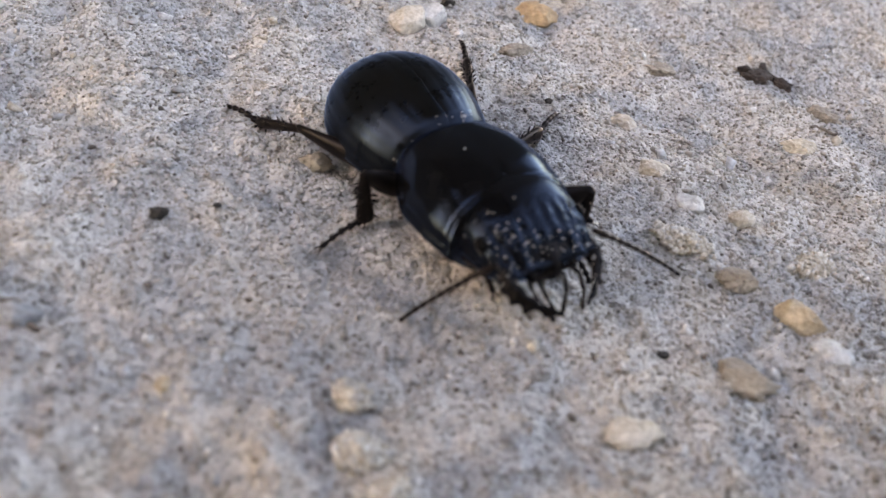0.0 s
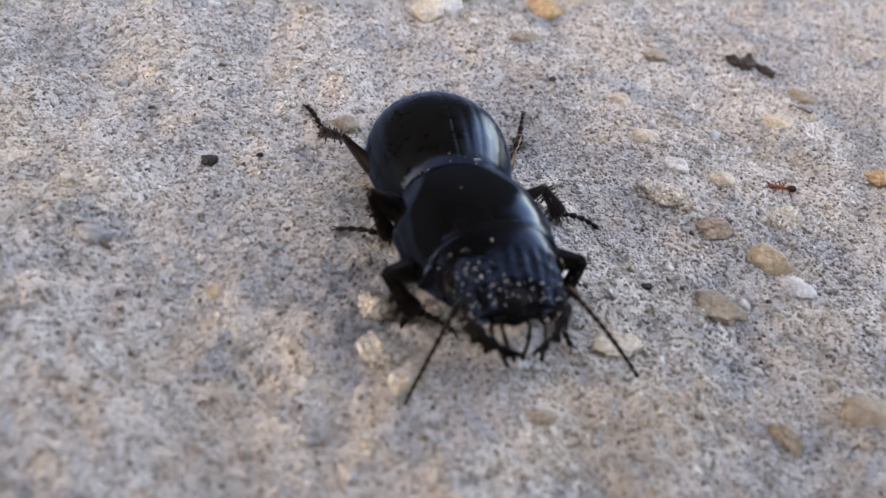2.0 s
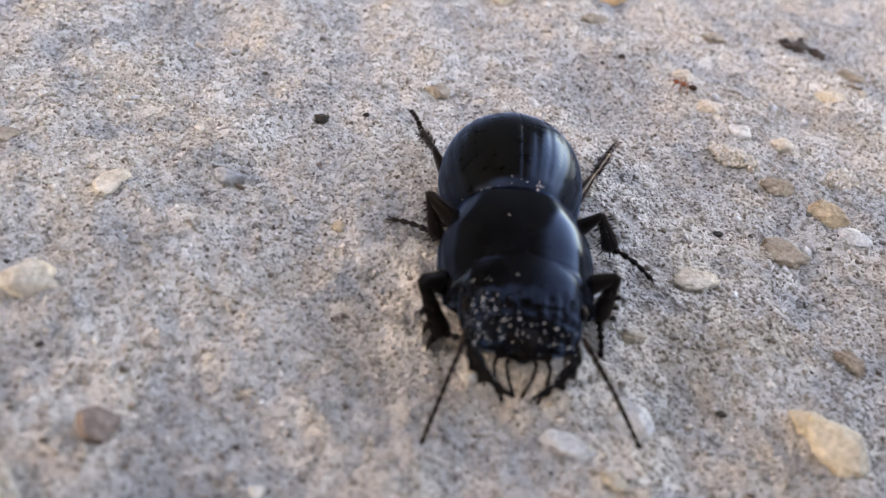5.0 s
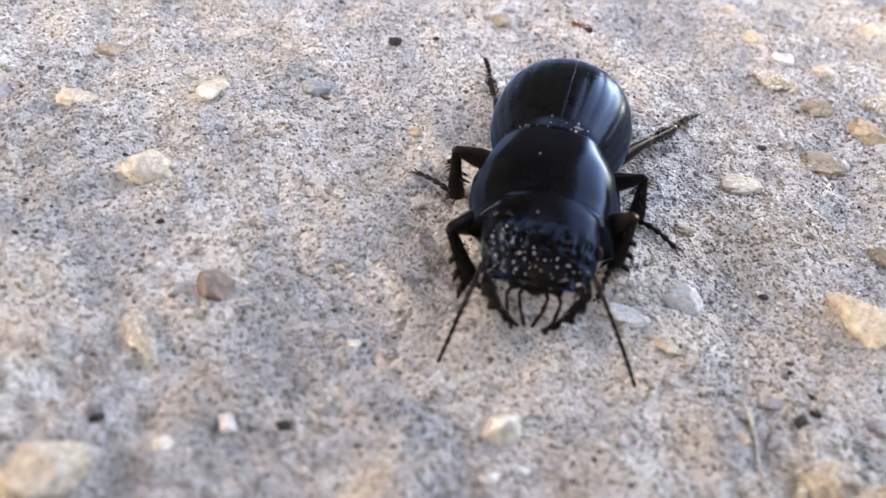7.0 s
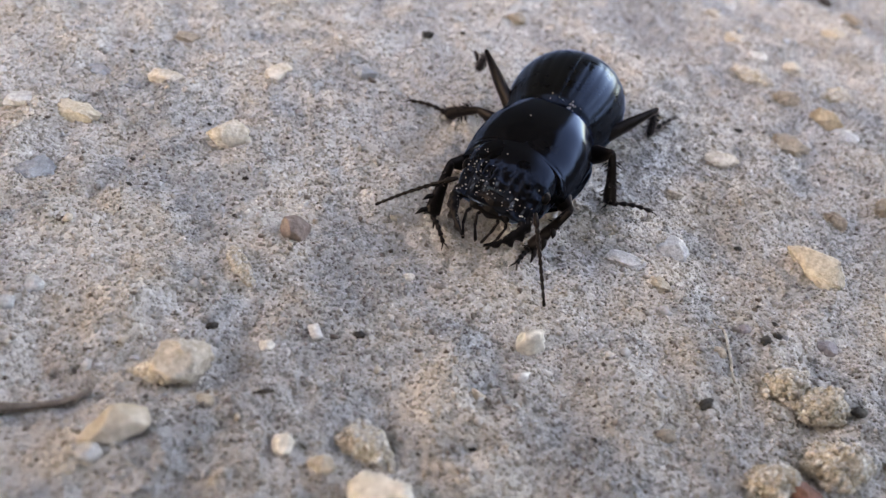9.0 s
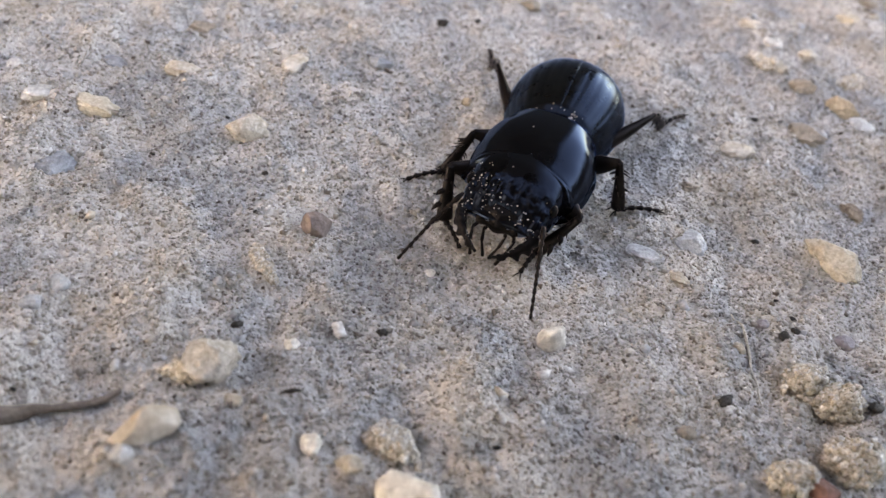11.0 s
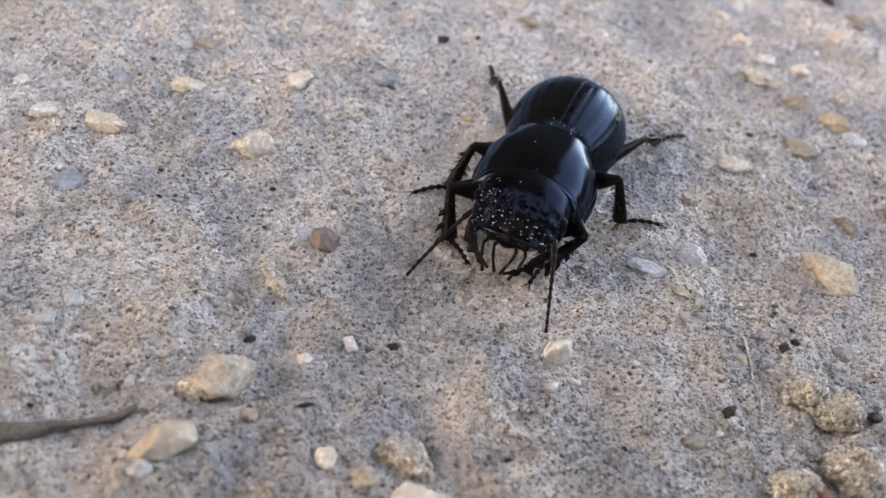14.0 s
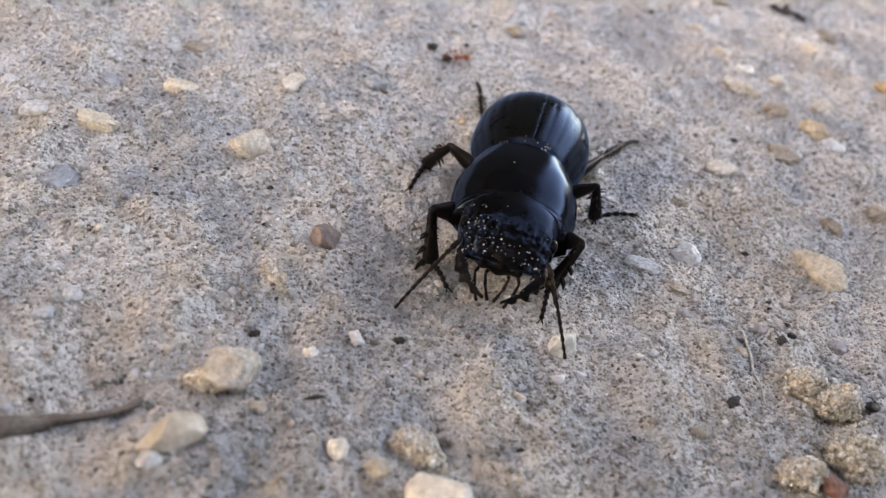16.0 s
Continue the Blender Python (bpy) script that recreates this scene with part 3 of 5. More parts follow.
def litter():
    n = 16
    line = [(-29.0 + 12.6 * k / n, -38.2 + 6.9 * k / n + 0.1 * math.sin(k * 0.8), 0.4) for k in range(n + 1)]
    bent_strip("twig", line, [0.78 - 0.15 * k / n - 0.45 * smoothstep(0.5, 0.75, k / n) for k in range(n + 1)], BARK, "thin dry grey brown twig lying on sand", "twig")
    line = [(20.4 + 1.2 * k / n + 0.12 * math.sin(k * 0.35), -16.6 - 7.3 * k / n, 0.18) for k in range(n + 1)]
    bent_strip("plant_fibre", line, [0.05 + 0.05 * math.sin(math.pi * k / n) for k in range(n + 1)], STRAW, "fine pale straw fibre lying on sand", "fibre")
    line = [(38.4 + 1.8 * k / n, 28.6 + 0.8 * math.sin(k * 0.4), 0.2) for k in range(n + 1)]
    bent_strip("twig", line, [0.14 - 0.06 * k / n for k in range(n + 1)], BARK, "tiny dark bent bit of stem", "twig")
    line = [(-9.1 + 2.4 * k / n, 4.5 - 1.0 * k / n + 0.3 * math.sin(k * 0.3), 0.15) for k in range(n + 1)]
    bent_strip("twig", line, [0.12 + 0.1 * math.sin(math.pi * k / n) for k in range(n + 1)], BARK, "tiny dark bent bit of stem", "twig")


stones()
litter()


# ---- beetle ----
def loft(bm, rings, close_start=True, close_end=True):
    """Joins closed rings of equally many points."""
    made = [[bm.verts.new(Vector(p) * MM) for p in ring] for ring in rings]
    n = len(made[0])
    for a, b in zip(made, made[1:]):
        for k in range(n):
            bm.faces.new((a[k], a[(k + 1) % n], b[(k + 1) % n], b[k]))
    if close_start:
        bm.faces.new(made[0][::-1])
    if close_end:
        bm.faces.new(made[-1])


def tube(bm, points, radii, n=10, flat=1.0):
    """A tapered limb along points; flat squeezes it from the sides."""
    rings = []
    pts = [Vector(p) for p in points]
    for k, p in enumerate(pts):
        d = (pts[min(k + 1, len(pts) - 1)] - pts[max(k - 1, 0)]).normalized()
        side = d.cross(Vector((0, 0, 1)))
        side = side.normalized() if side.length > 1e-4 else Vector((0, 1, 0))
        up = side.cross(d)
        rings.append([p + (side * math.cos(a) * flat + up * math.sin(a)) * radii[k] for a in (2 * math.pi * j / n for j in range(n))])
    loft(bm, rings)


def part(name, bm, mat, parent, label=""):
    bmesh.ops.recalc_face_normals(bm, faces=bm.faces)
    for f in bm.faces:
        f.smooth = True
    me = bpy.data.meshes.new(name)
    bm.to_mesh(me)
    bm.free()
    me.materials.append(mat)
    ob = new(name, me)
    ob.parent = parent
    if label:
        tagged(ob, label)
    return ob


def elytron(parent, side):
    """One wing case: x from the waist back to the tip, with fine lengthwise grooves."""
    bm = bmesh.new()
    rings = []
    across = 44
    for i in range(49):
        u = i / 48
        u = u + 0.012 * math.sin(2 * math.pi * u)
        x = -0.85 - 10.6 * u
        if u < 0.45:
            w = 3.3 + 1.35 * math.sin(u / 0.45 * math.pi / 2) ** 0.9
        else:
            w = 4.65 * max(1 - ((u - 0.45) / 0.552) ** 2.15, 0.0) ** 0.52
        w = max(w, 0.05)
        top = 6.35 + 0.55 * math.sin(min(u / 0.42, 1) * math.pi / 2)
        if u > 0.42:
            top = 2.4 + 4.5 * max(1 - ((u - 0.42) / 0.585) ** 2.1, 0.0) ** 0.62
        top -= 0.25 * (1 - smoothstep(0.0, 0.07, u))
        low = 2.35
        ring = []
        for v in [0.0, 0.003] + [j / across for j in range(1, across + 1)]:
            a = v * math.pi / 2
            y = w * math.sin(a)
            z = low + (top - low) * max(math.cos(a), 0) ** 0.94
            groove = (0.5 + 0.5 * math.cos(2 * math.pi * v * 7.5)) ** 6
            seam = math.exp(-(v / 0.01) ** 2)
            fade = smoothstep(0.03, 0.15, u) * (1 - smoothstep(0.85, 0.99, u))
            dip = 0.034 * groove * fade * (v > 0.05) + 0.03 * seam
            y, z = y - dip * math.sin(a), z - dip * math.cos(a)
            ring.append((x, side * (y + 0.003), z))
        ring.append((x, side * w * 0.93, low - 0.3))
        ring.append((x, side * w * 0.4, low - 0.5))
        ring.append((x, side * 0.003, low - 0.5))
        rings.append(ring)
    loft(bm, rings)
    return part("wing_case", bm, ELYTRA, parent, "satin black grooved wing case")


def abdomen(parent):
    bm = bmesh.new()
    rings = []
    for i in range(25):
        u = i / 24
        x = 0.9 - 11.9 * u
        w = (2.3 + 1.7 * smoothstep(0.03, 0.3, u)) * max(1 - (max(u - 0.4, 0) / 0.62) ** 2.6, 0.001) ** 0.5
        low = 1.15 + 0.8 * smoothstep(0.55, 1.0, u)
        high = 3.0 + (1.8 * (1 - smoothstep(0.05, 0.2, u)))
        mid = (low + high) / 2
        rings.append([(x, w * math.cos(a), mid + (high - low) / 2 * math.sin(a)) for a in (2 * math.pi * k / 28 for k in range(28))])
    loft(bm, rings)
    return part("abdomen", bm, SHELL, parent, "shiny black underside")


def pronotum(parent):
    """The broad domed shield behind the head, with a raised rim and a fine middle line."""
    bm = bmesh.new()
    rings = []
    across = 60
    for i in range(61):
        u = i / 60
        x = -1.0 + 7.15 * u
        w = 3.5 + 1.0 * smoothstep(-0.05, 0.45, u)
        w -= 0.3 * smoothstep(0.6, 1.0, u)
        top = 6.25 + 0.45 * math.sin(min(u / 0.4, 1) * math.pi / 2) - 0.35 * smoothstep(0.45, 1.0, u)
        top -= 0.25 * (1 - smoothstep(0.0, 0.1, u)) + 0.25 * smoothstep(0.95, 1.0, u)
        low = 3.35
        ring = []
        for j in range(across + 1):
            v = -1 + 2 * j / across
            a = v * math.pi / 2
            s = math.sin(a)
            y = w * math.copysign(abs(s) ** 0.9, s)
            z = low + (top - low) * max(1 - abs(y / w) ** 2.9, 0) ** 0.62
            front = 0.07 * math.exp(-((u - 0.93) / 0.016) ** 2) * (abs(v) < 0.9)
            dip = front + 0.05 * math.exp(-(v / 0.012) ** 2) * smoothstep(0.1, 0.2, u) * (1 - smoothstep(0.8, 0.92, u))
            rim = 0.09 * (math.exp(-((abs(v) - 0.86) / 0.03) ** 2)) * smoothstep(0.05, 0.15, u)
            z -= dip + rim * math.cos(a)
            y -= rim * math.sin(a)
            bow = 0.55 * (1 - v * v) * (1 - smoothstep(0.0, 0.35, u)) * -0.3 - 0.55 * (1 - v * v) * smoothstep(0.6, 1.0, u)
            ring.append((x + bow, y, z))
        ring += [(x, w * 0.93, low - 0.18), (x, w * 0.74, low - 0.9), (x, w * 0.42, low - 2.0), (x, 0, low - 2.2), (x, -w * 0.42, low - 2.0), (x, -w * 0.74, low - 0.9), (x, -w * 0.93, low - 0.18)]
        rings.append(ring)
    loft(bm, rings)
    return part("pronotum", bm, SHELL, parent, "glossy black domed shield with a fine middle line")


def head_outline(u):
    w = 3.25 + 0.15 * math.sin(min(u / 0.6, 1) * math.pi) - 0.5 * smoothstep(0.6, 1.0, u)
    top = 6.4 - 0.3 * smoothstep(0.2, 0.6, u) - 1.2 * smoothstep(0.45, 1.0, u)
    return w, top - 0.5 * smoothstep(0.8, 1.0, u)


def head_mesh(parent):
    bm = bmesh.new()
    rings = []
    across = 80
    for i in range(61):
        u = i / 60
        x = 4.5 + 5.0 * u
        w, top = head_outline(u)
        low = 3.5 + 0.5 * smoothstep(0.6, 1.0, u)
        under = 1 - 0.75 * smoothstep(0.72, 1.0, u)
        ring = []
        for j in range(across + 1):
            v = -1 + 2 * j / across
            a = v * math.pi / 2
            s = math.sin(a)
            y = w * math.copysign(abs(s) ** 0.88, s)
            z = low + (top - low) * max(math.cos(a), 0) ** 0.64
            furrow = 0.16 * math.exp(-((abs(v) - 0.5) / 0.06) ** 2) * smoothstep(0.45, 0.7, u)
            cross = 0.05 * math.exp(-((u - 0.8) / 0.03) ** 2) * max(1 - abs(v) * 2, 0)
            ridges = 0.05 * math.cos(y * 8.5) * smoothstep(0.4, 0.65, u) * (1 - smoothstep(0.9, 1.0, u))
            knob = ridges + (0.09 * noise.noise(Vector((x * 2.2, y * 2.2, 3.0))) + 0.07 * noise.noise(Vector((x * 5.0, y * 5.0, 7.0)))) * smoothstep(0.35, 0.7, u)
            z += knob - furrow - cross
            notch = -0.3 * math.exp(-(v / 0.3) ** 4) * smoothstep(0.75, 1.0, u) + 0.15 * math.exp(-((abs(v) - 0.42) / 0.1) ** 2) * smoothstep(0.8, 1.0, u)
            ring.append((x + notch, y, z))
        ring += [(x, w * 0.82, low - 0.7 * under), (x, w * 0.45, low - 1.5 * under), (x, 0, low - 1.7 * under), (x, -w * 0.45, low - 1.5 * under), (x, -w * 0.82, low - 0.7 * under)]
        rings.append(ring)
    loft(bm, rings)
    return part("head", bm, HEAD_SHELL, parent, "broad black head flecked with white sand grains")


def labrum(head):
    """The knobbly lip between the jaws."""
    bm = bmesh.new()
    rings = []
    for k in range(9):
        q = k / 8
        w, h = 1.75 - 0.4 * q * q, (0.95 - 0.25 * q) * math.sqrt(max(1 - (q * 0.97) ** 4, 0))
        ring = []
        for j in range(40):
            a = 2 * math.pi * j / 40
            y, z = w * math.cos(a), 3.95 - 0.35 * q + h * math.sin(a)
            ring.append((8.75 + 0.9 * q + 0.16 * math.cos(y * 4.2) * q, y, z + 0.1 * noise.noise(Vector((q * 3, y * 2.5, z * 2)))))
        rings.append(ring)
    loft(bm, rings)
    part("labrum", bm, JAW, head, "knobbly dull black lip")


def head_details(head):
    labrum(head)
    for s in (1, -1):
        bm = bmesh.new()
        bmesh.ops.create_uvsphere(bm, u_segments=20, v_segments=12, radius=0.42 * MM, matrix=Matrix.Translation(Vector((7.3, s * 3.02, 4.8)) * MM) @ Matrix.Diagonal((1.15, 0.75, 1, 1)))
        part("eye", bm, EYE, head, "small dull black bulging eye")
    for s in (1, -1):
        for y, z, reach, drop in ((1.15, 3.3, 2.5, 1.3), (0.45, 3.2, 1.8, 1.6)):
            bm = bmesh.new()
            base = Vector((8.9, s * y, z))
            pts = [base, base + Vector((reach * 0.4, s * 0.35, -0.1)), base + Vector((reach * 0.7, s * 0.15, -drop * 0.45)), base + Vector((reach * 0.95, -s * 0.25, -drop))]
            fine, radii = [], []
            for k in range(3):
                for e in (0.0, 0.5, 0.93):
                    fine.append(pts[k].lerp(pts[k + 1], e))
                    radii.append((0.08, 0.11, 0.13)[int(e * 2.2)])
            fine.append(pts[3])
            radii.append(0.08)
            tube(bm, fine, radii, 8)
            part("feeler_palp", bm, FEELER, head, "thin jointed dark brown mouth palp")
    r = random.Random(5)
    bm = bmesh.new()
    for k in range(190):
        x = 6.0 + 3.4 * r.random() ** 0.85
        v = r.uniform(-0.88, 0.75)
        if v > -0.05 and x < 8.5 and r.random() < 0.93:
            continue
        if x < 7 and r.random() < 0.6:
            continue
        u = (x - 4.5) / 5.0
        w, top = head_outline(u)
        low = 3.5 + 0.5 * smoothstep(0.6, 1.0, u)
        a = v * math.pi / 2
        y = w * math.copysign(abs(math.sin(a)) ** 0.88, v)
        z = low + (top - low) * math.cos(a) ** 0.64
        size = r.uniform(0.028, 0.055) + 0.035 * r.random() ** 5
        bmesh.ops.create_icosphere(bm, subdivisions=1, radius=size * MM,
                                   matrix=Matrix.Translation(Vector((x, y, z + 0.02)) * MM) @ Matrix.Diagonal((r.uniform(0.7, 1.3), r.uniform(0.7, 1.3), 0.8, 1)))
    dust = part("sand_dust", bm, DUST, head, "white grains of sand stuck to the head")
    tagged(dust, kind="stuff")


def seam_dust(pron):
    """White specks along the hind edge of the shield and a few on its top."""
    r = random.Random(9)
    bm = bmesh.new()
    spots = [(r.uniform(-2.4, 2.4), r.uniform(0.03, 0.07)) for k in range(15)]
    spots += [(0.95 + r.uniform(-0.3, 0.3), r.uniform(0.06, 0.11)) for k in range(5)]
    for y, size in spots:
        v = math.asin(min(abs(y) / 3.5, 1.0) ** (1 / 0.9)) * 2 / math.pi
        x = -1.0 + r.uniform(0.0, 0.12) - 0.16 * (1 - v * v)
        z = 3.35 + 2.65 * (1 - (abs(y) / 3.5) ** 2.9) ** 0.62
        bmesh.ops.create_icosphere(bm, subdivisions=1, radius=size * MM, matrix=Matrix.Translation(Vector((x, y, z)) * MM))
    for x, y, z in ((2.1, -0.9, 6.66), (4.4, -2.0, 6.1)):
        bmesh.ops.create_icosphere(bm, subdivisions=2, radius=0.06 * MM, matrix=Matrix.Translation(Vector((x, y, z)) * MM))
    tagged(part("sand_dust", bm, DUST, pron, "white grains of sand stuck in the seam"), kind="stuff")


def waist_dust(body):
    """White specks on the front edge of the wing cases."""
    r = random.Random(14)
    bm = bmesh.new()
    for k in range(22):
        x = -1.0 - 0.55 * r.random() ** 1.5
        v = r.uniform(-0.85, 0.85) if k > 8 else 0.22 + r.uniform(-0.07, 0.07)
        u = (-0.85 - x) / 10.6
        w = 3.3 + 1.35 * math.sin(u / 0.45 * math.pi / 2) ** 0.9
        top = 6.35 + 0.55 * math.sin(u / 0.42 * math.pi / 2) - 0.35 * (1 - smoothstep(0.0, 0.07, u))
        a = v * math.pi / 2
        y = w * math.sin(a)
        z = 2.35 + (top - 2.35) * math.cos(a) ** 0.94
        size = r.uniform(0.03, 0.06) if k > 8 else r.uniform(0.05, 0.1)
        bmesh.ops.create_icosphere(bm, subdivisions=1, radius=size * MM, matrix=Matrix.Translation(Vector((x, y, z + 0.03)) * MM))
    tagged(part("sand_dust", bm, DUST, body, "white grains of sand on the waist"), kind="stuff")


def mandible(head, s):
    """A stout curved jaw with inner teeth and a knobbly back, hinged at its own origin."""
    bm = bmesh.new()

    def line(q):
        return Vector((3.3 * q - 1.0, s * (0.85 * math.sin(q * math.pi * 0.9) - 2.1 * max(q, 0.0) ** 2.6), -0.25 * q - 1.0 * q * q))

    def fat(q):
        return 0.92 - 0.38 * smoothstep(0.0, 0.35, q) - 0.42 * smoothstep(0.45, 1.0, q)

    teeth = ((0.42, 0.45, 0.1), (0.56, 0.5, -0.3), (0.7, 0.4, -0.2), (0.84, 0.3, -0.4))
    prongs = ((0.62, 0.35), (0.76, 0.5), (0.9, 0.3))
    rings = []
    for k in range(61):
        q = k / 60
        d = (line(q + 0.01) - line(q - 0.01)).normalized()
        side = d.cross(Vector((0, 0, 1))).normalized()
        up = side.cross(d)
        ring = []
        for j in range(30):
            way = side * math.cos(2 * math.pi * j / 30) * 0.82 + up * math.sin(2 * math.pi * j / 30)
            reach = fat(q) * (1 + 0.05 * math.sin(q * 42))
            for at, out, drop in teeth:
                inward = max(way.normalized().dot(Vector((0.2, -s, drop)).normalized()), 0) ** 7
                reach += out * inward * math.exp(-((q - at) / 0.045) ** 2)
            for at, out in prongs:
                below = max(way.normalized().dot(Vector((0.3, s * 0.5, -0.8)).normalized()), 0) ** 7
                reach += out * below * math.exp(-((q - at) / 0.04) ** 2)
            ring.append(line(q) + way * reach)
        rings.append(ring)
    loft(bm, rings)
    for v in bm.verts:
        n = v.co / MM
        v.co += Vector((0, noise.noise(n * 2.6), noise.noise(n * 2.6 + Vector((9, 0, 0))))) * 0.11 * MM + Vector((0, 0, noise.noise(n * 6.5))) * 0.06 * MM
    r = random.Random(3 + s)
    grit = bmesh.new()
    for k in range(60):
        q, a = r.uniform(0.1, 0.85), r.uniform(0.1, 3.0)
        c = line(q) + Vector((0, math.cos(a) * 0.82, math.sin(a))) * fat(q)
        bmesh.ops.create_icosphere(grit, subdivisions=1, radius=r.uniform(0.03, 0.065) * MM, matrix=Matrix.Translation(c * MM))
    ob = part("mandible", bm, JAW, head, "strong curved black jaw with teeth")
    tagged(part("sand_dust", grit, DUST, ob, "white grains of sand stuck to the jaw"), kind="stuff")
    ob.location = Vector((9.0, s * 2.0, 4.0)) * MM
    return ob


def antenna(head, s):
    """Beaded feeler along its own x axis."""
    bm = bmesh.new()
    x, pts, radii = 0.0, [], []
    lengths = [1.0] + [0.45] + [0.54] * 9
    for k, length in enumerate(lengths):
        for q, fat in ((0.02, 0.62), (0.35, 0.9), (0.75, 1.1), (0.97, 0.75)):
            px = x + q * length
            pts.append((px, 0.0, -0.028 * px * px + 0.16 * px))
            radii.append((0.17 if k else 0.2) * fat * (1 - 0.03 * k))
        x += length
    tube(bm, pts, radii, 8)
    ob = part("antenna", bm, FEELER, head, "thin beaded dark brown antenna")
    ob.location = Vector((8.7, s * 2.95, 4.6)) * MM
    return ob


# leg: hip place, lengths of thigh, shin and foot, thigh and shin thickness, on the front body or not
LEGS = {
    1: ((4.0, 2.6, 2.6), 3.6, 3.9, 2.4, 0.8, 0.54, True),
    2: ((-0.6, 2.6, 2.3), 3.5, 3.7, 3.2, 0.76, 0.48, False),
    3: ((-2.0, 2.7, 2.2), 6.9, 4.2, 3.2, 0.82, 0.42, False),
}
LEG_NAMES = {1: "front_leg", 2: "middle_leg", 3: "hind_leg"}


def leg(parent, pair, s):
    hip, thigh, shin, foot, fat, thin, _ = LEGS[pair]
    bm = bmesh.new()
    tube(bm, [(-0.2, 0, 0), (0.1, 0, 0), (thigh * 0.3, 0, 0.05), (thigh * 0.6, 0, 0.06), (thigh * 0.9, 0, 0), (thigh * 1.02, 0, 0), (thigh * 1.06, 0, 0)],
         [fat * 0.35, fat * 0.6, fat, fat * 0.92, fat * 0.55, fat * 0.42, fat * 0.15], 14, 0.62)
    femur = part(LEG_NAMES[pair], bm, LEG, parent, "glossy black brown thigh of a " + LEG_NAMES[pair].replace("_", " "))
    r = random.Random(pair * 10 + s)
    bm = bmesh.new()
    grow = [0.6, 0.66, 0.78, 0.95, 1.15, 1.2, 0.6] if pair < 3 else [0.7, 0.7, 0.8, 0.9, 1.0, 1.1, 0.6]
    tube(bm, [(-0.08, 0, 0), (0.15, 0, 0), (shin * 0.35, 0, 0.04), (shin * 0.6, 0, 0.05), (shin * 0.85, 0, 0.02), (shin * 0.97, 0, 0), (shin * 1.02, 0, 0)],
         [thin * g for g in grow], 14, 0.72)
    spikes = bmesh.new()
    if pair == 1:
        for q, size in ((0.45, 0.45), (0.68, 0.75), (0.93, 1.0)):
            tube(spikes, [(shin * q, 0, thin * 0.6), (shin * q + size * 0.3, s * 0.1, thin + size * 0.35), (shin * q + size * 0.75, s * 0.15, thin + size * 0.7)], [0.26, 0.18, 0.04], 8)
        tube(spikes, [(shin * 0.97, 0, -0.2), (shin + 0.5, 0, -0.5), (shin + 0.9, 0, -0.6)], [0.16, 0.1, 0.03], 8)
    many = 16 if pair == 1 else 34
    for k in range(many):
        q = 0.15 + 0.87 * k / (many - 1)
        a = r.uniform(0, 2 * math.pi)
        d = Vector((0.55, math.cos(a) * 0.5, math.sin(a))).normalized() * (r.uniform(0.3, 0.7) if pair == 2 else r.uniform(0.25, 0.5))
        c = Vector((shin * q, math.cos(a) * thin * 0.5, math.sin(a) * thin * 0.8))
        tube(spikes, [c, c + d * 0.5, c + d], [0.065, 0.05, 0.012], 5)
    tibia = part("tibia", bm, LEG, femur, "slender black shin")
    bristles = part("bristle", spikes, LEG, femur, "stiff black spines along the shin")
    tagged(bristles, kind="stuff")
    bm = bmesh.new()
    pts, radii = [], []
    for k in range(5):
        for q, g in ((0.03, 0.55), (0.4, 0.85), (0.8, 1.15), (0.97, 0.7)):
            px = foot * (k + q) / 5
            pts.append((px, 0, 0.26 * math.sin(px / foot * math.pi)))
            radii.append(0.19 * g * (1.15 - 0.06 * k))
    tube(bm, pts, radii, 8)
    for e in (1, -1):
        tube(bm, [(foot * 0.97, 0, 0), (foot + 0.25, e * 0.16, 0.02), (foot + 0.5, e * 0.3, -0.14)], [0.06, 0.05, 0.012], 6)
    tarsus = part("tarsus", bm, LEG, femur, "thin beaded black foot with claws")
    return femur, tibia, tarsus, bristles


def build_beetle():
    body = new("beetle")
    tagged(body, "glossy black ground beetle with large jaws standing on sand", "beetle")
    p = {"body": body}
    abdomen(body)
    elytron(body, 1)
    elytron(body, -1)
    p["pronotum"] = pronotum(body)
    p["head"] = head_mesh(body)
    seam_dust(p["pronotum"])
    waist_dust(body)
    head_details(p["head"])
    for s, side in ((1, "L"), (-1, "R")):
        p["mandible" + side] = mandible(p["head"], s)
        p["antenna" + side] = antenna(p["head"], s)
        for pair in (1, 2, 3):
            p["leg%s%d" % (side, pair)] = leg(body, pair, s)
    return p


beetle = build_beetle()


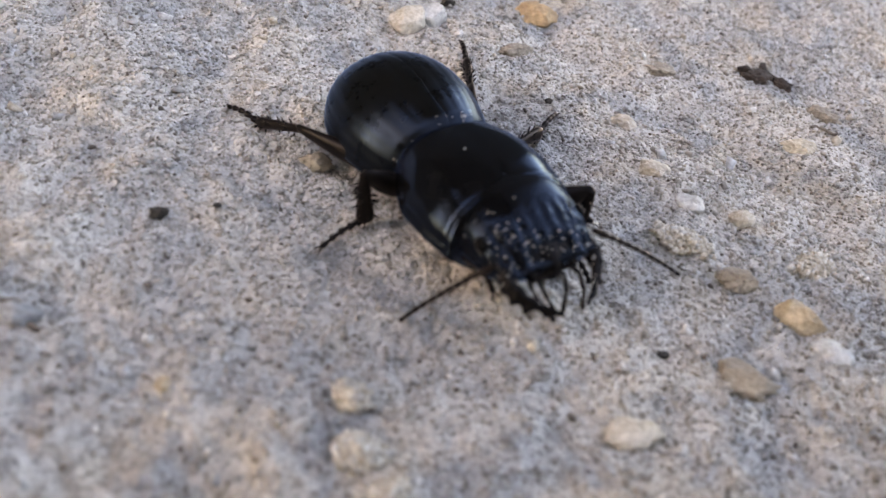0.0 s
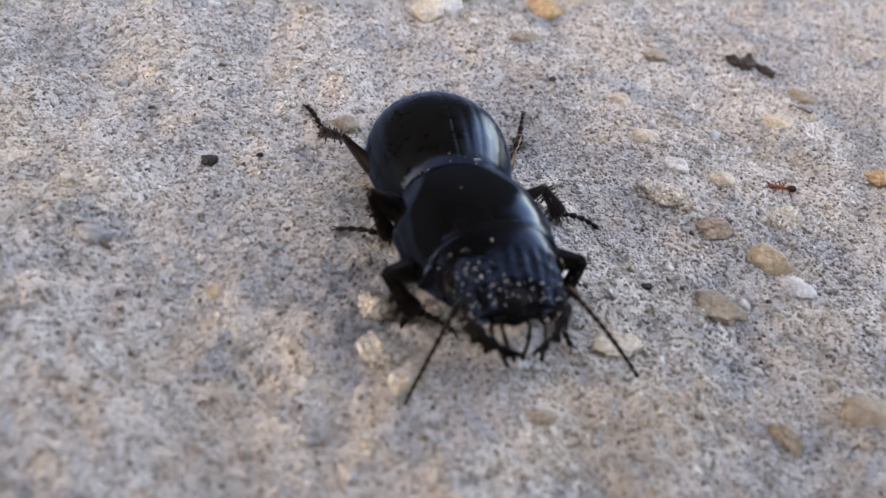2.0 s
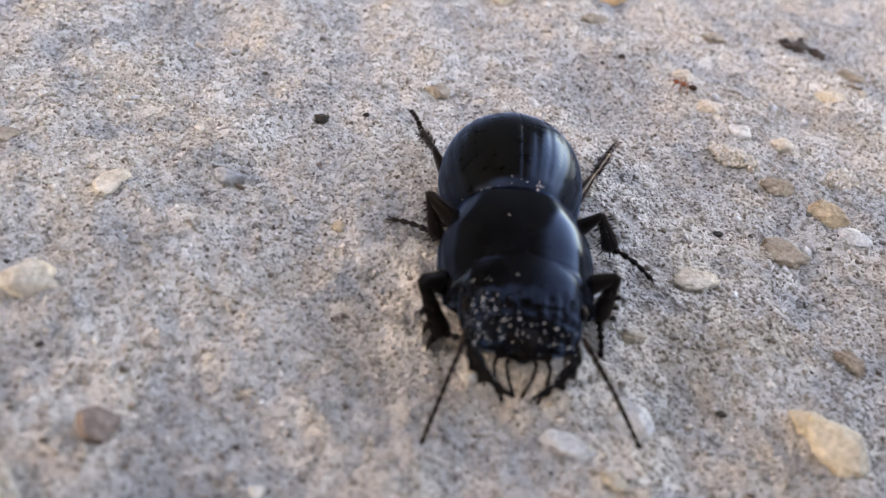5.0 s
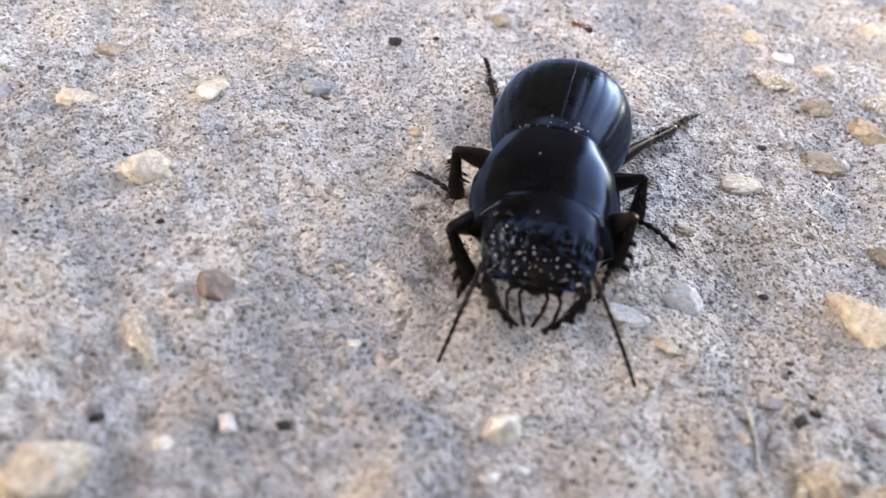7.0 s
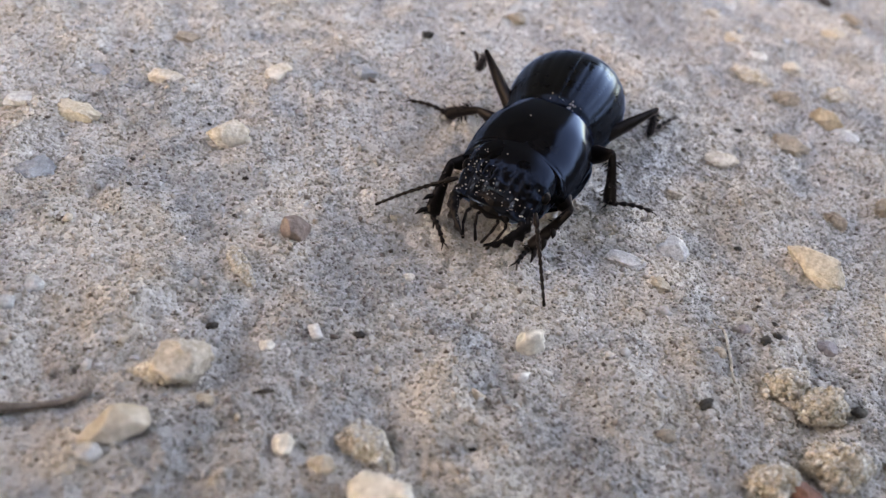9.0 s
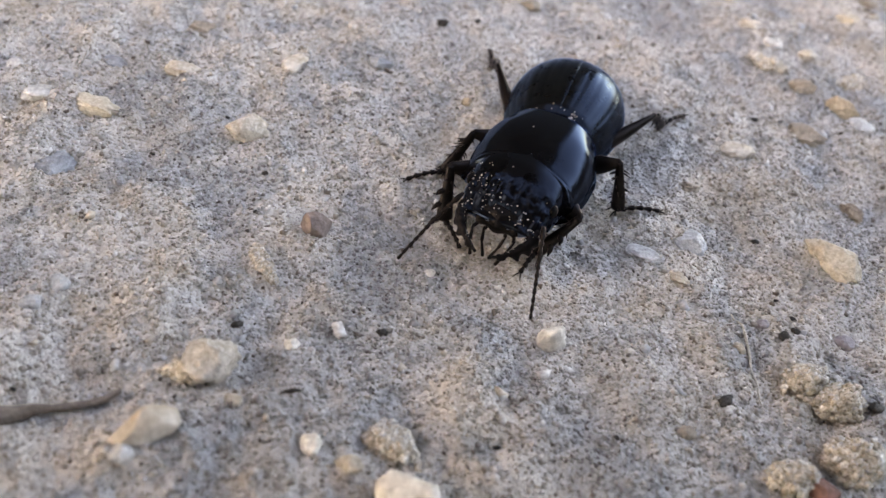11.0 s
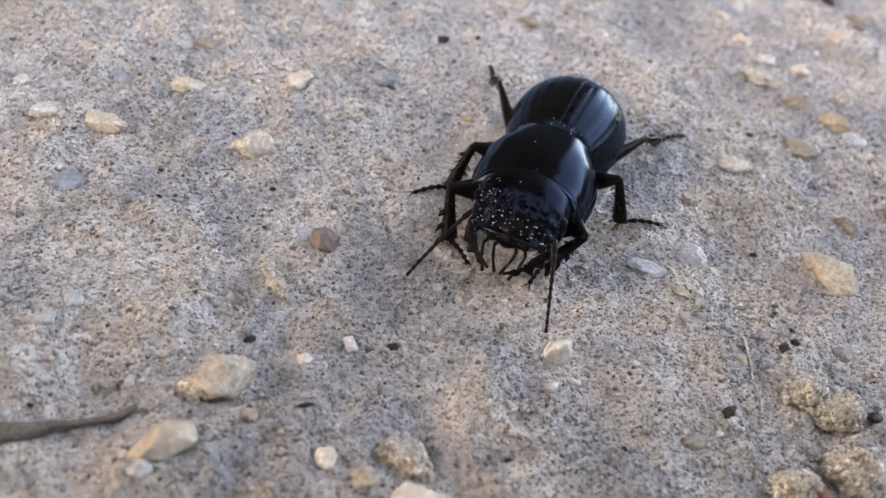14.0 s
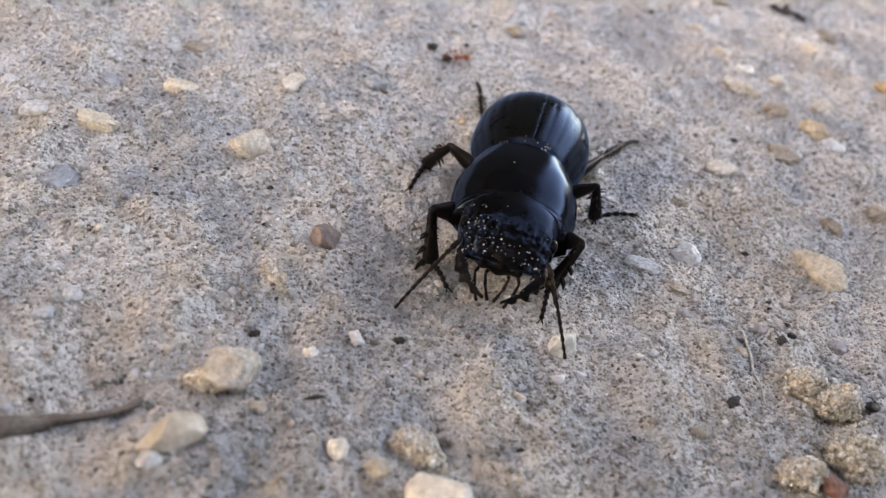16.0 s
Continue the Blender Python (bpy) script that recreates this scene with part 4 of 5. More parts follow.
# ---- ants ----
def build_ant(scale, label):
    body = new("ant")
    tagged(body, label, "ant", "ants on the sand")

    def blob(name, x, z, a, b, c, mat, label):
        bm = bmesh.new()
        bmesh.ops.create_uvsphere(bm, u_segments=16, v_segments=10, radius=1.0)
        for v in bm.verts:
            taper = 1 - 0.2 * v.co.x
            v.co = Vector((x + v.co.x * a, v.co.y * b * taper, z + v.co.z * c * taper)) * MM * scale
        return part(name, bm, mat, body, label)

    blob("head", 1.15, 0.55, 0.38, 0.32, 0.28, ANT_RED, "red brown head")
    blob("thorax", 0.28, 0.58, 0.55, 0.2, 0.24, ANT_RED, "narrow red brown middle body")
    blob("waist", -0.42, 0.5, 0.18, 0.1, 0.16, ANT_RED, "tiny knotted waist")
    blob("abdomen", -1.0, 0.58, 0.55, 0.36, 0.36, ANT_DARK, "dark brown oval hind body")
    for s in (1, -1):
        bm = bmesh.new()
        tube(bm, [Vector(p) * scale for p in ((1.35, s * 0.15, 0.65), (1.7, s * 0.5, 0.75), (2.15, s * 0.55, 0.5))], [0.05 * scale, 0.045 * scale, 0.05 * scale], 6)
        part("antenna", bm, ANT_RED, body, "thin elbowed antenna")
        for x, reach, back in ((0.55, 1.1, 0.7), (0.25, 1.25, -0.1), (-0.05, 1.3, -0.95)):
            bm = bmesh.new()
            tube(bm, [Vector(p) * scale for p in ((x, s * 0.12, 0.5), (x + back * 0.4, s * reach * 0.55, 0.85), (x + back * 0.8, s * reach * 0.9, 0.3), (x + back, s * reach * 1.1, 0.02))], [v * scale for v in (0.07, 0.065, 0.05, 0.025)], 6)
            part("leg", bm, ANT_RED, body, "thin red brown leg")
    return body


ant_one = build_ant(0.68, "very small red brown ant running over the sand")
ant_two = build_ant(0.9, "tiny red brown ant running over the sand")
ant_three = copy_thing(ant_two, Matrix.Identity(4))
ANT_ROWS = [
    [(0, 52.0, 25.0), (0.7, 46.0, 22.5), (1, 41.6, 18.7), (1.5, 39.0, 19.4), (2, 36.0, 18.9), (3, 36.1, 20.6), (3.5, 36.7, 18.7), (5.8, 19.6, 27.0), (6.2, 16.2, 24.2), (6.6, 13.1, 22.9), (7, 11.3, 20.0), (7.5, 9.0, 33.0), (8.5, -5.0, 60.0), (16, -60.0, 90.0)],
    [(0, -90.0, 30.0), (11, -60.0, 20.0), (14.8, -50.0, -5.0), (15.3, -33.0, -8.5), (15.4, -27.0, -6.1), (15.5, -22.4, -2.0), (15.6, -16.4, 1.2), (15.7, -10.2, 5.2), (15.8, -5.0, 8.8), (15.9, -1.7, 10.4), (16, -1.2, 10.6)],
    [(0, 75.0, 0.0), (6, 70.0, 2.0), (7.6, 50.0, 10.0), (8, 36.8, 15.9), (8.3, 38.0, 17.2), (8.7, 38.3, 17.6), (9.4, 50.0, 28.0), (16, 80.0, 40.0)],
]

# ---- what moves ----
# seconds, waist in millimetres, yaw, pitch and roll of the hind body, yaw and pitch of the front body on it
BODY_ROWS = [
    (0, 12.72, 15.74, -0.21, -56.3, -0.6, 0.7, 0.2, -4.9),
    (0.5, 12.74, 14.61, -0.18, -58.6, -2.5, 0.9, -3.9, -5.1),
    (1, 12.12, 14.20, -0.09, -65.8, -2.7, 1.9, 2.3, -3.6),
    (1.5, 12.69, 10.47, -0.03, -69.3, -1.5, 0.9, 8.9, -1.2),
    (2, 12.66, 7.40, -0.20, -74.8, -1.5, -0.5, 6.5, -3.8),
    (2.5, 12.61, 6.90, -0.11, -77.0, -0.9, 0.6, 7.4, -2.0),
    (3, 12.75, 6.99, -0.10, -75.1, -0.7, 1.2, 5.1, -2.0),
    (3.5, 12.76, 7.27, -0.22, -75.1, -1.6, -0.9, 4.0, -3.1),
    (6, 9.25, -4.49, -0.07, -93.6, 1.2, 0.2, 2.0, 2.8),
    (6.5, 8.83, -4.99, 0.28, -98.2, 1.3, 1.4, 6.9, 1.1),
    (7, 8.92, -4.79, 0.20, -97.1, 1.7, 0.6, 6.2, 3.7),
    (7.5, 8.92, -5.83, 0.57, -94.1, 2.0, 1.1, 3.6, 1.2),
    (8, 8.89, -5.18, 0.35, -95.6, 1.8, 1.7, 3.8, 1.2),
    (8.5, 7.66, -4.20, 0.09, -105.7, 2.4, 0.2, -5.9, 2.3),
    (11, 6.40, -6.60, -0.31, -103.7, -0.1, 0.9, -5.1, 1.5),
    (12, 6.38, -6.88, -0.14, -104.2, -0.2, 0.9, -3.4, 1.5),
    (13, 6.13, -7.04, -0.04, -105.3, -0.7, 0.5, -0.1, 1.3),
    (14, 5.94, -6.95, 0.01, -107.9, -0.5, 0.6, 3.3, 0.4),
    (14.2, 4.62, -8.71, -0.08, -99.7, -2.9, -0.3, 0.1, 0.3),
    (14.5, 4.52, -9.23, -0.23, -98.1, -1.8, -1.1, 0.1, 0.9),
    (15, 4.23, -9.68, -0.16, -99.5, -1.3, -0.4, 2.4, 2.1),
    (15.5, 4.31, -9.53, -0.28, -98.7, -0.7, -0.7, 0.6, 2.1),
    (16, 4.21, -9.46, -0.23, -100.3, -0.8, -0.8, 2.5, 2.7),
]
# seconds, ankle and toe on the ground in millimetres
FEET = {
    "R1": [(0, 14.4, 10.9, 16.1, 7.5, 0), (0.5, 13.5, 10.1, 14.7, 9.7, 0), (1, 13.4, 9.8, 14.5, 8.8, 0), (1.25, 13.5, 8.3, 14.7, 7.6, 0.8), (1.5, 13.5, 6.9, 14.9, 6.3, 0), (1.75, 12.3, 4.1, 14.2, 3.4, 0.8), (2, 11.0, 1.2, 13.6, 0.5, 0), (2.5, 10.8, 1.2, 13.5, 0.6, 0), (3, 10.8, 1.3, 13.6, 0.7, 0), (3.5, 10.8, 1.1, 13.6, 0.6, 0), (3.9, 10.8, 1.1, 13.6, 0.6, 0), (4.1, 9.4, -2.0, 11.6, -2.5, 1), (4.3, 7.9, -5.1, 9.7, -5.6, 0), (4.9, 7.9, -5.1, 9.7, -5.6, 0), (5.1, 6.5, -8.2, 7.7, -8.8, 1), (5.3, 5.0, -11.3, 5.7, -11.9, 0), (6, 5.0, -11.3, 5.7, -11.9, 0), (7, 5.3, -11.6, 5.8, -12.1, 0), (8, 4.9, -10.7, 5.2, -12.1, 0), (8.25, 3.0, -10.4, 3.4, -12.3, 0.8), (8.5, 1.1, -10.2, 1.7, -12.6, 0), (8.7, 1.1, -10.2, 1.7, -12.6, 0), (8.9, 0.5, -11.5, 1.3, -13.4, 1), (9.1, -0.2, -12.8, 1.0, -14.2, 0), (11, -0.2, -12.8, 1.0, -14.2, 0), (12, -0.2, -13.1, 1.1, -14.4, 0), (14, -0.2, -13.1, 1.1, -14.4, 0), (14.2, 0.3, -11.5, -0.1, -16.8, 0), (14.35, -0.4, -13.4, 0.3, -17.6, 0.8), (14.5, -1.1, -15.4, 0.6, -18.4, 0), (16, -1.3, -15.9, 0.6, -18.7, 0)],
    "R2": [(0, 8.0, 13.7, 5.2, 10.8, 0), (0.5, 7.3, 12.5, 4.8, 9.8, 0), (1, 7.3, 13.0, 4.7, 9.9, 0), (1.25, 7.8, 11.6, 4.6, 9.4, 0.8), (1.5, 8.2, 10.1, 4.5, 8.8, 0), (1.75, 8.5, 8.4, 5.1, 7.9, 0.8), (2, 8.9, 6.7, 5.7, 7.1, 0), (2.5, 8.6, 6.2, 5.5, 7.0, 0), (3, 8.6, 6.2, 5.4, 7.0, 0), (3.5, 8.8, 6.4, 5.4, 7.0, 0), (4.4, 8.8, 6.4, 5.4, 7.0, 0), (4.6, 7.4, 3.7, 4.2, 4.5, 1), (4.8, 6.1, 1.0, 3.1, 2.0, 0), (5.4, 6.1, 1.0, 3.1, 2.0, 0), (5.6, 4.8, -1.7, 1.9, -0.5, 1), (5.8, 3.4, -4.4, 0.7, -3.0, 0), (6, 3.4, -4.4, 0.7, -3.0, 0), (7, 3.5, -4.4, 0.7, -3.0, 0), (8, 3.4, -4.0, 0.3, -2.8, 0), (8.25, 1.6, -1.9, -1.4, -1.0, 0.8), (8.5, -0.2, 0.3, -3.1, 0.8, 0), (9.2, -0.2, 0.3, -3.1, 0.8, 0), (9.4, -0.5, -3.8, -3.1, -4.3, 1), (9.6, -0.8, -7.9, -3.1, -9.4, 0), (11, -0.8, -7.9, -3.1, -9.4, 0), (12, -0.7, -7.7, -3.1, -9.2, 0), (14, -0.7, -7.7, -3.1, -9.2, 0), (14.1, -1.9, -6.7, -3.6, -8.9, 0.8), (14.2, -3.0, -5.8, -4.2, -8.5, 0), (14.5, -2.9, -5.5, -3.9, -8.9, 0), (16, -2.6, -5.7, -3.7, -9.2, 0)],
    "R3": [(0, 0.3, 21.6, -2.0, 23.4, 0), (0.5, 0.1, 21.6, -2.3, 23.5, 0), (1, -0.2, 21.6, -2.4, 23.4, 0), (1.25, 0.9, 20.5, -1.0, 22.5, 0.8), (1.5, 2.0, 19.5, 0.3, 21.6, 0), (1.75, 2.5, 18.3, 1.0, 20.6, 0.8), (2, 3.1, 17.0, 1.6, 19.5, 0), (2.5, 3.0, 16.9, 1.4, 19.4, 0), (3, 3.1, 17.0, 1.6, 19.6, 0), (3.5, 3.3, 17.0, 1.8, 19.5, 0), (3.9, 3.3, 17.0, 1.8, 19.5, 0), (4.1, 3.6, 14.8, 2.3, 17.2, 1), (4.3, 3.8, 12.7, 2.8, 14.9, 0), (4.9, 3.8, 12.7, 2.8, 14.9, 0), (5.1, 4.1, 10.6, 3.4, 12.6, 1), (5.3, 4.3, 8.5, 3.9, 10.3, 0), (6, 4.3, 8.5, 3.9, 10.3, 0), (7, 4.4, 8.4, 4.0, 10.2, 0), (8, 4.4, 7.9, 3.9, 10.0, 0), (8.25, 3.2, 7.8, 2.7, 9.4, 0.8), (8.5, 2.0, 7.7, 1.5, 8.8, 0), (8.7, 2.0, 7.7, 1.5, 8.8, 0), (8.9, 1.7, 6.8, 1.3, 8.6, 1), (9.1, 1.5, 5.9, 1.2, 8.3, 0), (11, 1.5, 5.9, 1.2, 8.3, 0), (12, 1.5, 5.9, 1.2, 8.3, 0), (14, 1.5, 5.9, 1.2, 8.3, 0), (14.1, -0.3, 5.3, -1.2, 7.5, 0.8), (14.2, -2.0, 4.6, -3.6, 6.6, 0), (14.35, -0.3, 4.1, -1.1, 5.9, 0.8), (14.5, 1.5, 3.6, 1.3, 5.3, 0), (16, 1.3, 4.4, 1.0, 6.0, 0)],
    "L1": [(0, 19.9, 13.3, 21.0, 12.3, 0), (0.5, 19.8, 11.9, 20.9, 10.8, 0), (1, 18.8, 10.6, 19.8, 9.4, 0), (1.25, 18.9, 8.5, 19.9, 7.3, 0.8), (1.5, 19.1, 6.5, 20.0, 5.2, 0), (1.75, 18.9, 4.6, 19.7, 3.3, 0.8), (2, 18.7, 2.8, 19.5, 1.5, 0), (2.5, 18.4, 2.1, 19.2, 0.7, 0), (3, 18.7, 2.4, 19.5, 1.0, 0), (3.5, 18.7, 2.7, 19.5, 1.3, 0), (4.4, 18.7, 2.7, 19.5, 1.3, 0), (4.6, 17.4, -0.6, 17.9, -1.9, 1), (4.8, 16.1, -3.8, 16.3, -5.1, 0), (5.4, 16.1, -3.8, 16.3, -5.1, 0), (5.6, 14.8, -7.0, 14.7, -8.3, 1), (5.8, 13.5, -10.3, 13.0, -11.5, 0), (6, 13.5, -10.3, 13.0, -11.5, 0), (7, 13.4, -9.5, 13.0, -10.8, 0), (8, 13.0, -8.9, 12.9, -11.5, 0), (8.25, 10.3, -11.1, 9.9, -13.1, 0.8), (8.5, 7.5, -13.2, 6.8, -14.8, 0), (9.2, 7.5, -13.2, 6.8, -14.8, 0), (9.4, 7.0, -13.9, 6.3, -15.4, 1), (9.6, 6.6, -14.6, 5.9, -16.0, 0), (11, 6.6, -14.6, 5.9, -16.0, 0), (12, 6.8, -14.3, 5.9, -16.1, 0), (14, 6.8, -14.3, 5.9, -16.1, 0), (14.2, 7.8, -14.9, 6.6, -17.1, 0), (14.5, 7.2, -16.6, 6.6, -18.6, 0), (16, 6.9, -17.2, 6.7, -18.8, 0)],
    "L2": [(0, 18.8, 24.3, 19.6, 26.2, 0), (0.25, 19.1, 21.4, 20.5, 22.7, 0.8), (0.5, 19.5, 18.5, 21.3, 19.2, 0), (1, 19.8, 18.6, 21.4, 19.1, 0), (1.5, 19.3, 17.9, 20.6, 18.6, 0), (1.75, 19.4, 14.8, 21.2, 15.4, 0.8), (2, 19.4, 11.7, 21.8, 12.2, 0), (2.5, 19.8, 11.7, 21.9, 12.2, 0), (3, 19.9, 11.8, 21.9, 12.5, 0), (3.5, 20.2, 12.0, 22.0, 12.5, 0), (3.9, 20.2, 12.0, 22.0, 12.5, 0), (4.1, 18.9, 8.0, 20.9, 7.8, 1), (4.3, 17.6, 4.0, 19.7, 3.1, 0), (4.9, 17.6, 4.0, 19.7, 3.1, 0), (5.1, 16.3, 0.0, 18.6, -1.5, 1), (5.3, 15.0, -4.0, 17.4, -6.2, 0), (6, 15.0, -4.0, 17.4, -6.2, 0), (7, 15.1, -4.3, 17.4, -6.1, 0), (8, 15.3, -4.4, 17.4, -6.3, 0), (8.5, 14.7, -5.4, 17.9, -6.2, 0), (8.7, 14.7, -5.4, 17.9, -6.2, 0), (8.9, 13.5, -7.2, 16.7, -7.3, 1), (9.1, 12.3, -9.0, 15.5, -8.5, 0), (11, 12.3, -9.0, 15.5, -8.5, 0), (12, 12.3, -8.8, 15.5, -8.3, 0), (14, 12.3, -8.8, 15.5, -8.3, 0), (14.2, 11.7, -7.8, 15.4, -8.3, 0), (14.5, 10.8, -8.5, 14.4, -7.6, 0), (16, 10.8, -8.4, 14.6, -7.6, 0)],
    "L3": [(0, 13.1, 31.7, 12.7, 34.2, 0), (0.25, 13.6, 30.5, 13.3, 32.7, 0.8), (0.5, 14.1, 29.3, 13.9, 31.2, 0), (1, 14.3, 29.2, 14.1, 31.1, 0), (1.25, 15.2, 27.2, 14.9, 29.3, 0.8), (1.5, 16.0, 25.1, 15.8, 27.4, 0), (1.75, 16.5, 22.9, 16.4, 25.3, 0.8), (2, 16.9, 20.8, 17.1, 23.2, 0), (2.5, 17.0, 21.3, 17.0, 23.6, 0), (3, 17.1, 21.3, 17.0, 23.5, 0), (3.5, 17.2, 21.2, 17.2, 23.5, 0), (4.4, 17.2, 21.2, 17.2, 23.5, 0), (4.6, 17.6, 17.5, 18.0, 19.9, 1), (4.8, 17.9, 13.8, 18.8, 16.2, 0), (5.4, 17.9, 13.8, 18.8, 16.2, 0), (5.6, 18.3, 10.1, 19.6, 12.6, 1), (5.8, 18.6, 6.4, 20.4, 9.0, 0), (6, 18.6, 6.4, 20.4, 9.0, 0), (7, 18.6, 6.6, 20.5, 9.1, 0), (8, 18.4, 6.7, 20.3, 9.1, 0), (8.25, 17.5, 4.7, 19.4, 6.9, 0.8), (8.5, 16.7, 2.8, 18.4, 4.7, 0), (9.2, 16.7, 2.8, 18.4, 4.7, 0), (9.4, 16.4, 2.4, 18.2, 4.4, 1), (9.6, 16.1, 2.0, 18.0, 4.1, 0), (11, 16.1, 2.0, 18.0, 4.1, 0), (12, 16.0, 2.1, 17.9, 4.1, 0), (14.2, 16.0, 2.0, 18.1, 3.8, 0), (14.5, 14.8, 1.7, 16.9, 3.6, 0), (16, 13.8, 1.6, 15.3, 3.3, 0)],
}
# seconds and the way each antenna points, in the head's space
FEELERS = {
    "L": [(0, 0.42, 0.77, -0.48), (0.5, 0.28, 0.68, -0.68), (1, 0.31, 0.74, -0.59), (1.5, 0.50, 0.72, -0.48), (2, 0.58, 0.55, -0.61), (2.5, 0.52, 0.63, -0.58), (3, 0.51, 0.63, -0.58), (3.5, 0.54, 0.63, -0.56), (6, 0.77, 0.45, -0.45), (7, 0.73, 0.49, -0.47), (8, 0.64, 0.49, -0.59), (8.5, 0.61, 0.54, -0.58), (11, 0.84, 0.28, -0.47), (12, 0.83, 0.24, -0.50), (14, 0.82, 0.25, -0.51), (14.1, 0.68, 0.43, -0.59), (14.2, 0.48, 0.61, -0.63), (14.5, 0.40, 0.75, -0.52), (16, 0.78, 0.41, -0.47)],
    "R": [(0, -0.37, -0.66, -0.65), (0.5, 0.16, -0.43, -0.89), (1, 0.20, -0.44, -0.88), (1.5, 0.31, -0.47, -0.82), (2, 0.30, -0.49, -0.82), (2.5, 0.45, -0.51, -0.73), (3, 0.51, -0.54, -0.67), (3.5, 0.44, -0.44, -0.78), (6, 0.88, -0.22, -0.41), (7, 0.87, -0.25, -0.44), (8, 0.81, -0.13, -0.57), (8.5, 0.43, -0.79, -0.43), (11, 0.82, -0.33, -0.47), (12, 0.77, -0.39, -0.50), (14, 0.76, -0.40, -0.51), (14.1, 0.16, -0.86, -0.48), (14.2, 0.25, -0.78, -0.58), (14.5, 0.54, -0.57, -0.62), (16, 0.71, -0.46, -0.52)],
}
# seconds and degrees by which each jaw opens
JAWS = [(0, 14), (1.5, 12), (2, 2), (3.5, 2), (6, 10), (8, 12), (8.5, 16), (11, 8), (16, 10)]
PIVOT = Vector((0, 0, 4.6)) * MM


def along(rows, t):
    """Values at a time on a smooth monotone line through the rows."""
    ts = [row[0] for row in rows]
    if t <= ts[0]:
        return [float(v) for v in rows[0][1:]]
    if t >= ts[-1]:
        return [float(v) for v in rows[-1][1:]]
    k = max(i for i, s in enumerate(ts) if s <= t)
    q = (t - ts[k]) / (ts[k + 1] - ts[k])
    q = q * q * (3 - 2 * q) if ts[k + 1] - ts[k] > 0.15 else q
    return [a + (b - a) * q for a, b in zip(rows[k][1:], rows[k + 1][1:])]


def turned(yaw, pitch, roll=0.0):
    return Euler((radians(roll), radians(pitch), radians(yaw))).to_matrix().to_4x4()


def body_pose(t):
    x, y, z, yaw, pitch, roll, fy, fp = along(BODY_ROWS, t)
    m = Matrix.Translation(Vector((x, y, z)) * MM) @ turned(yaw, pitch, roll)
    front = Matrix.Translation(PIVOT) @ turned(fy, fp) @ Matrix.Translation(-PIVOT)
    return m, front


def aimed(origin, ahead, up):
    """A pose at origin whose x axis points ahead and whose z axis leans to up."""
    x = ahead.normalized()
    y = up.cross(x).normalized()
    z = x.cross(y)
    m = Matrix((x, y, z)).transposed().to_4x4()
    m.translation = origin
    return m


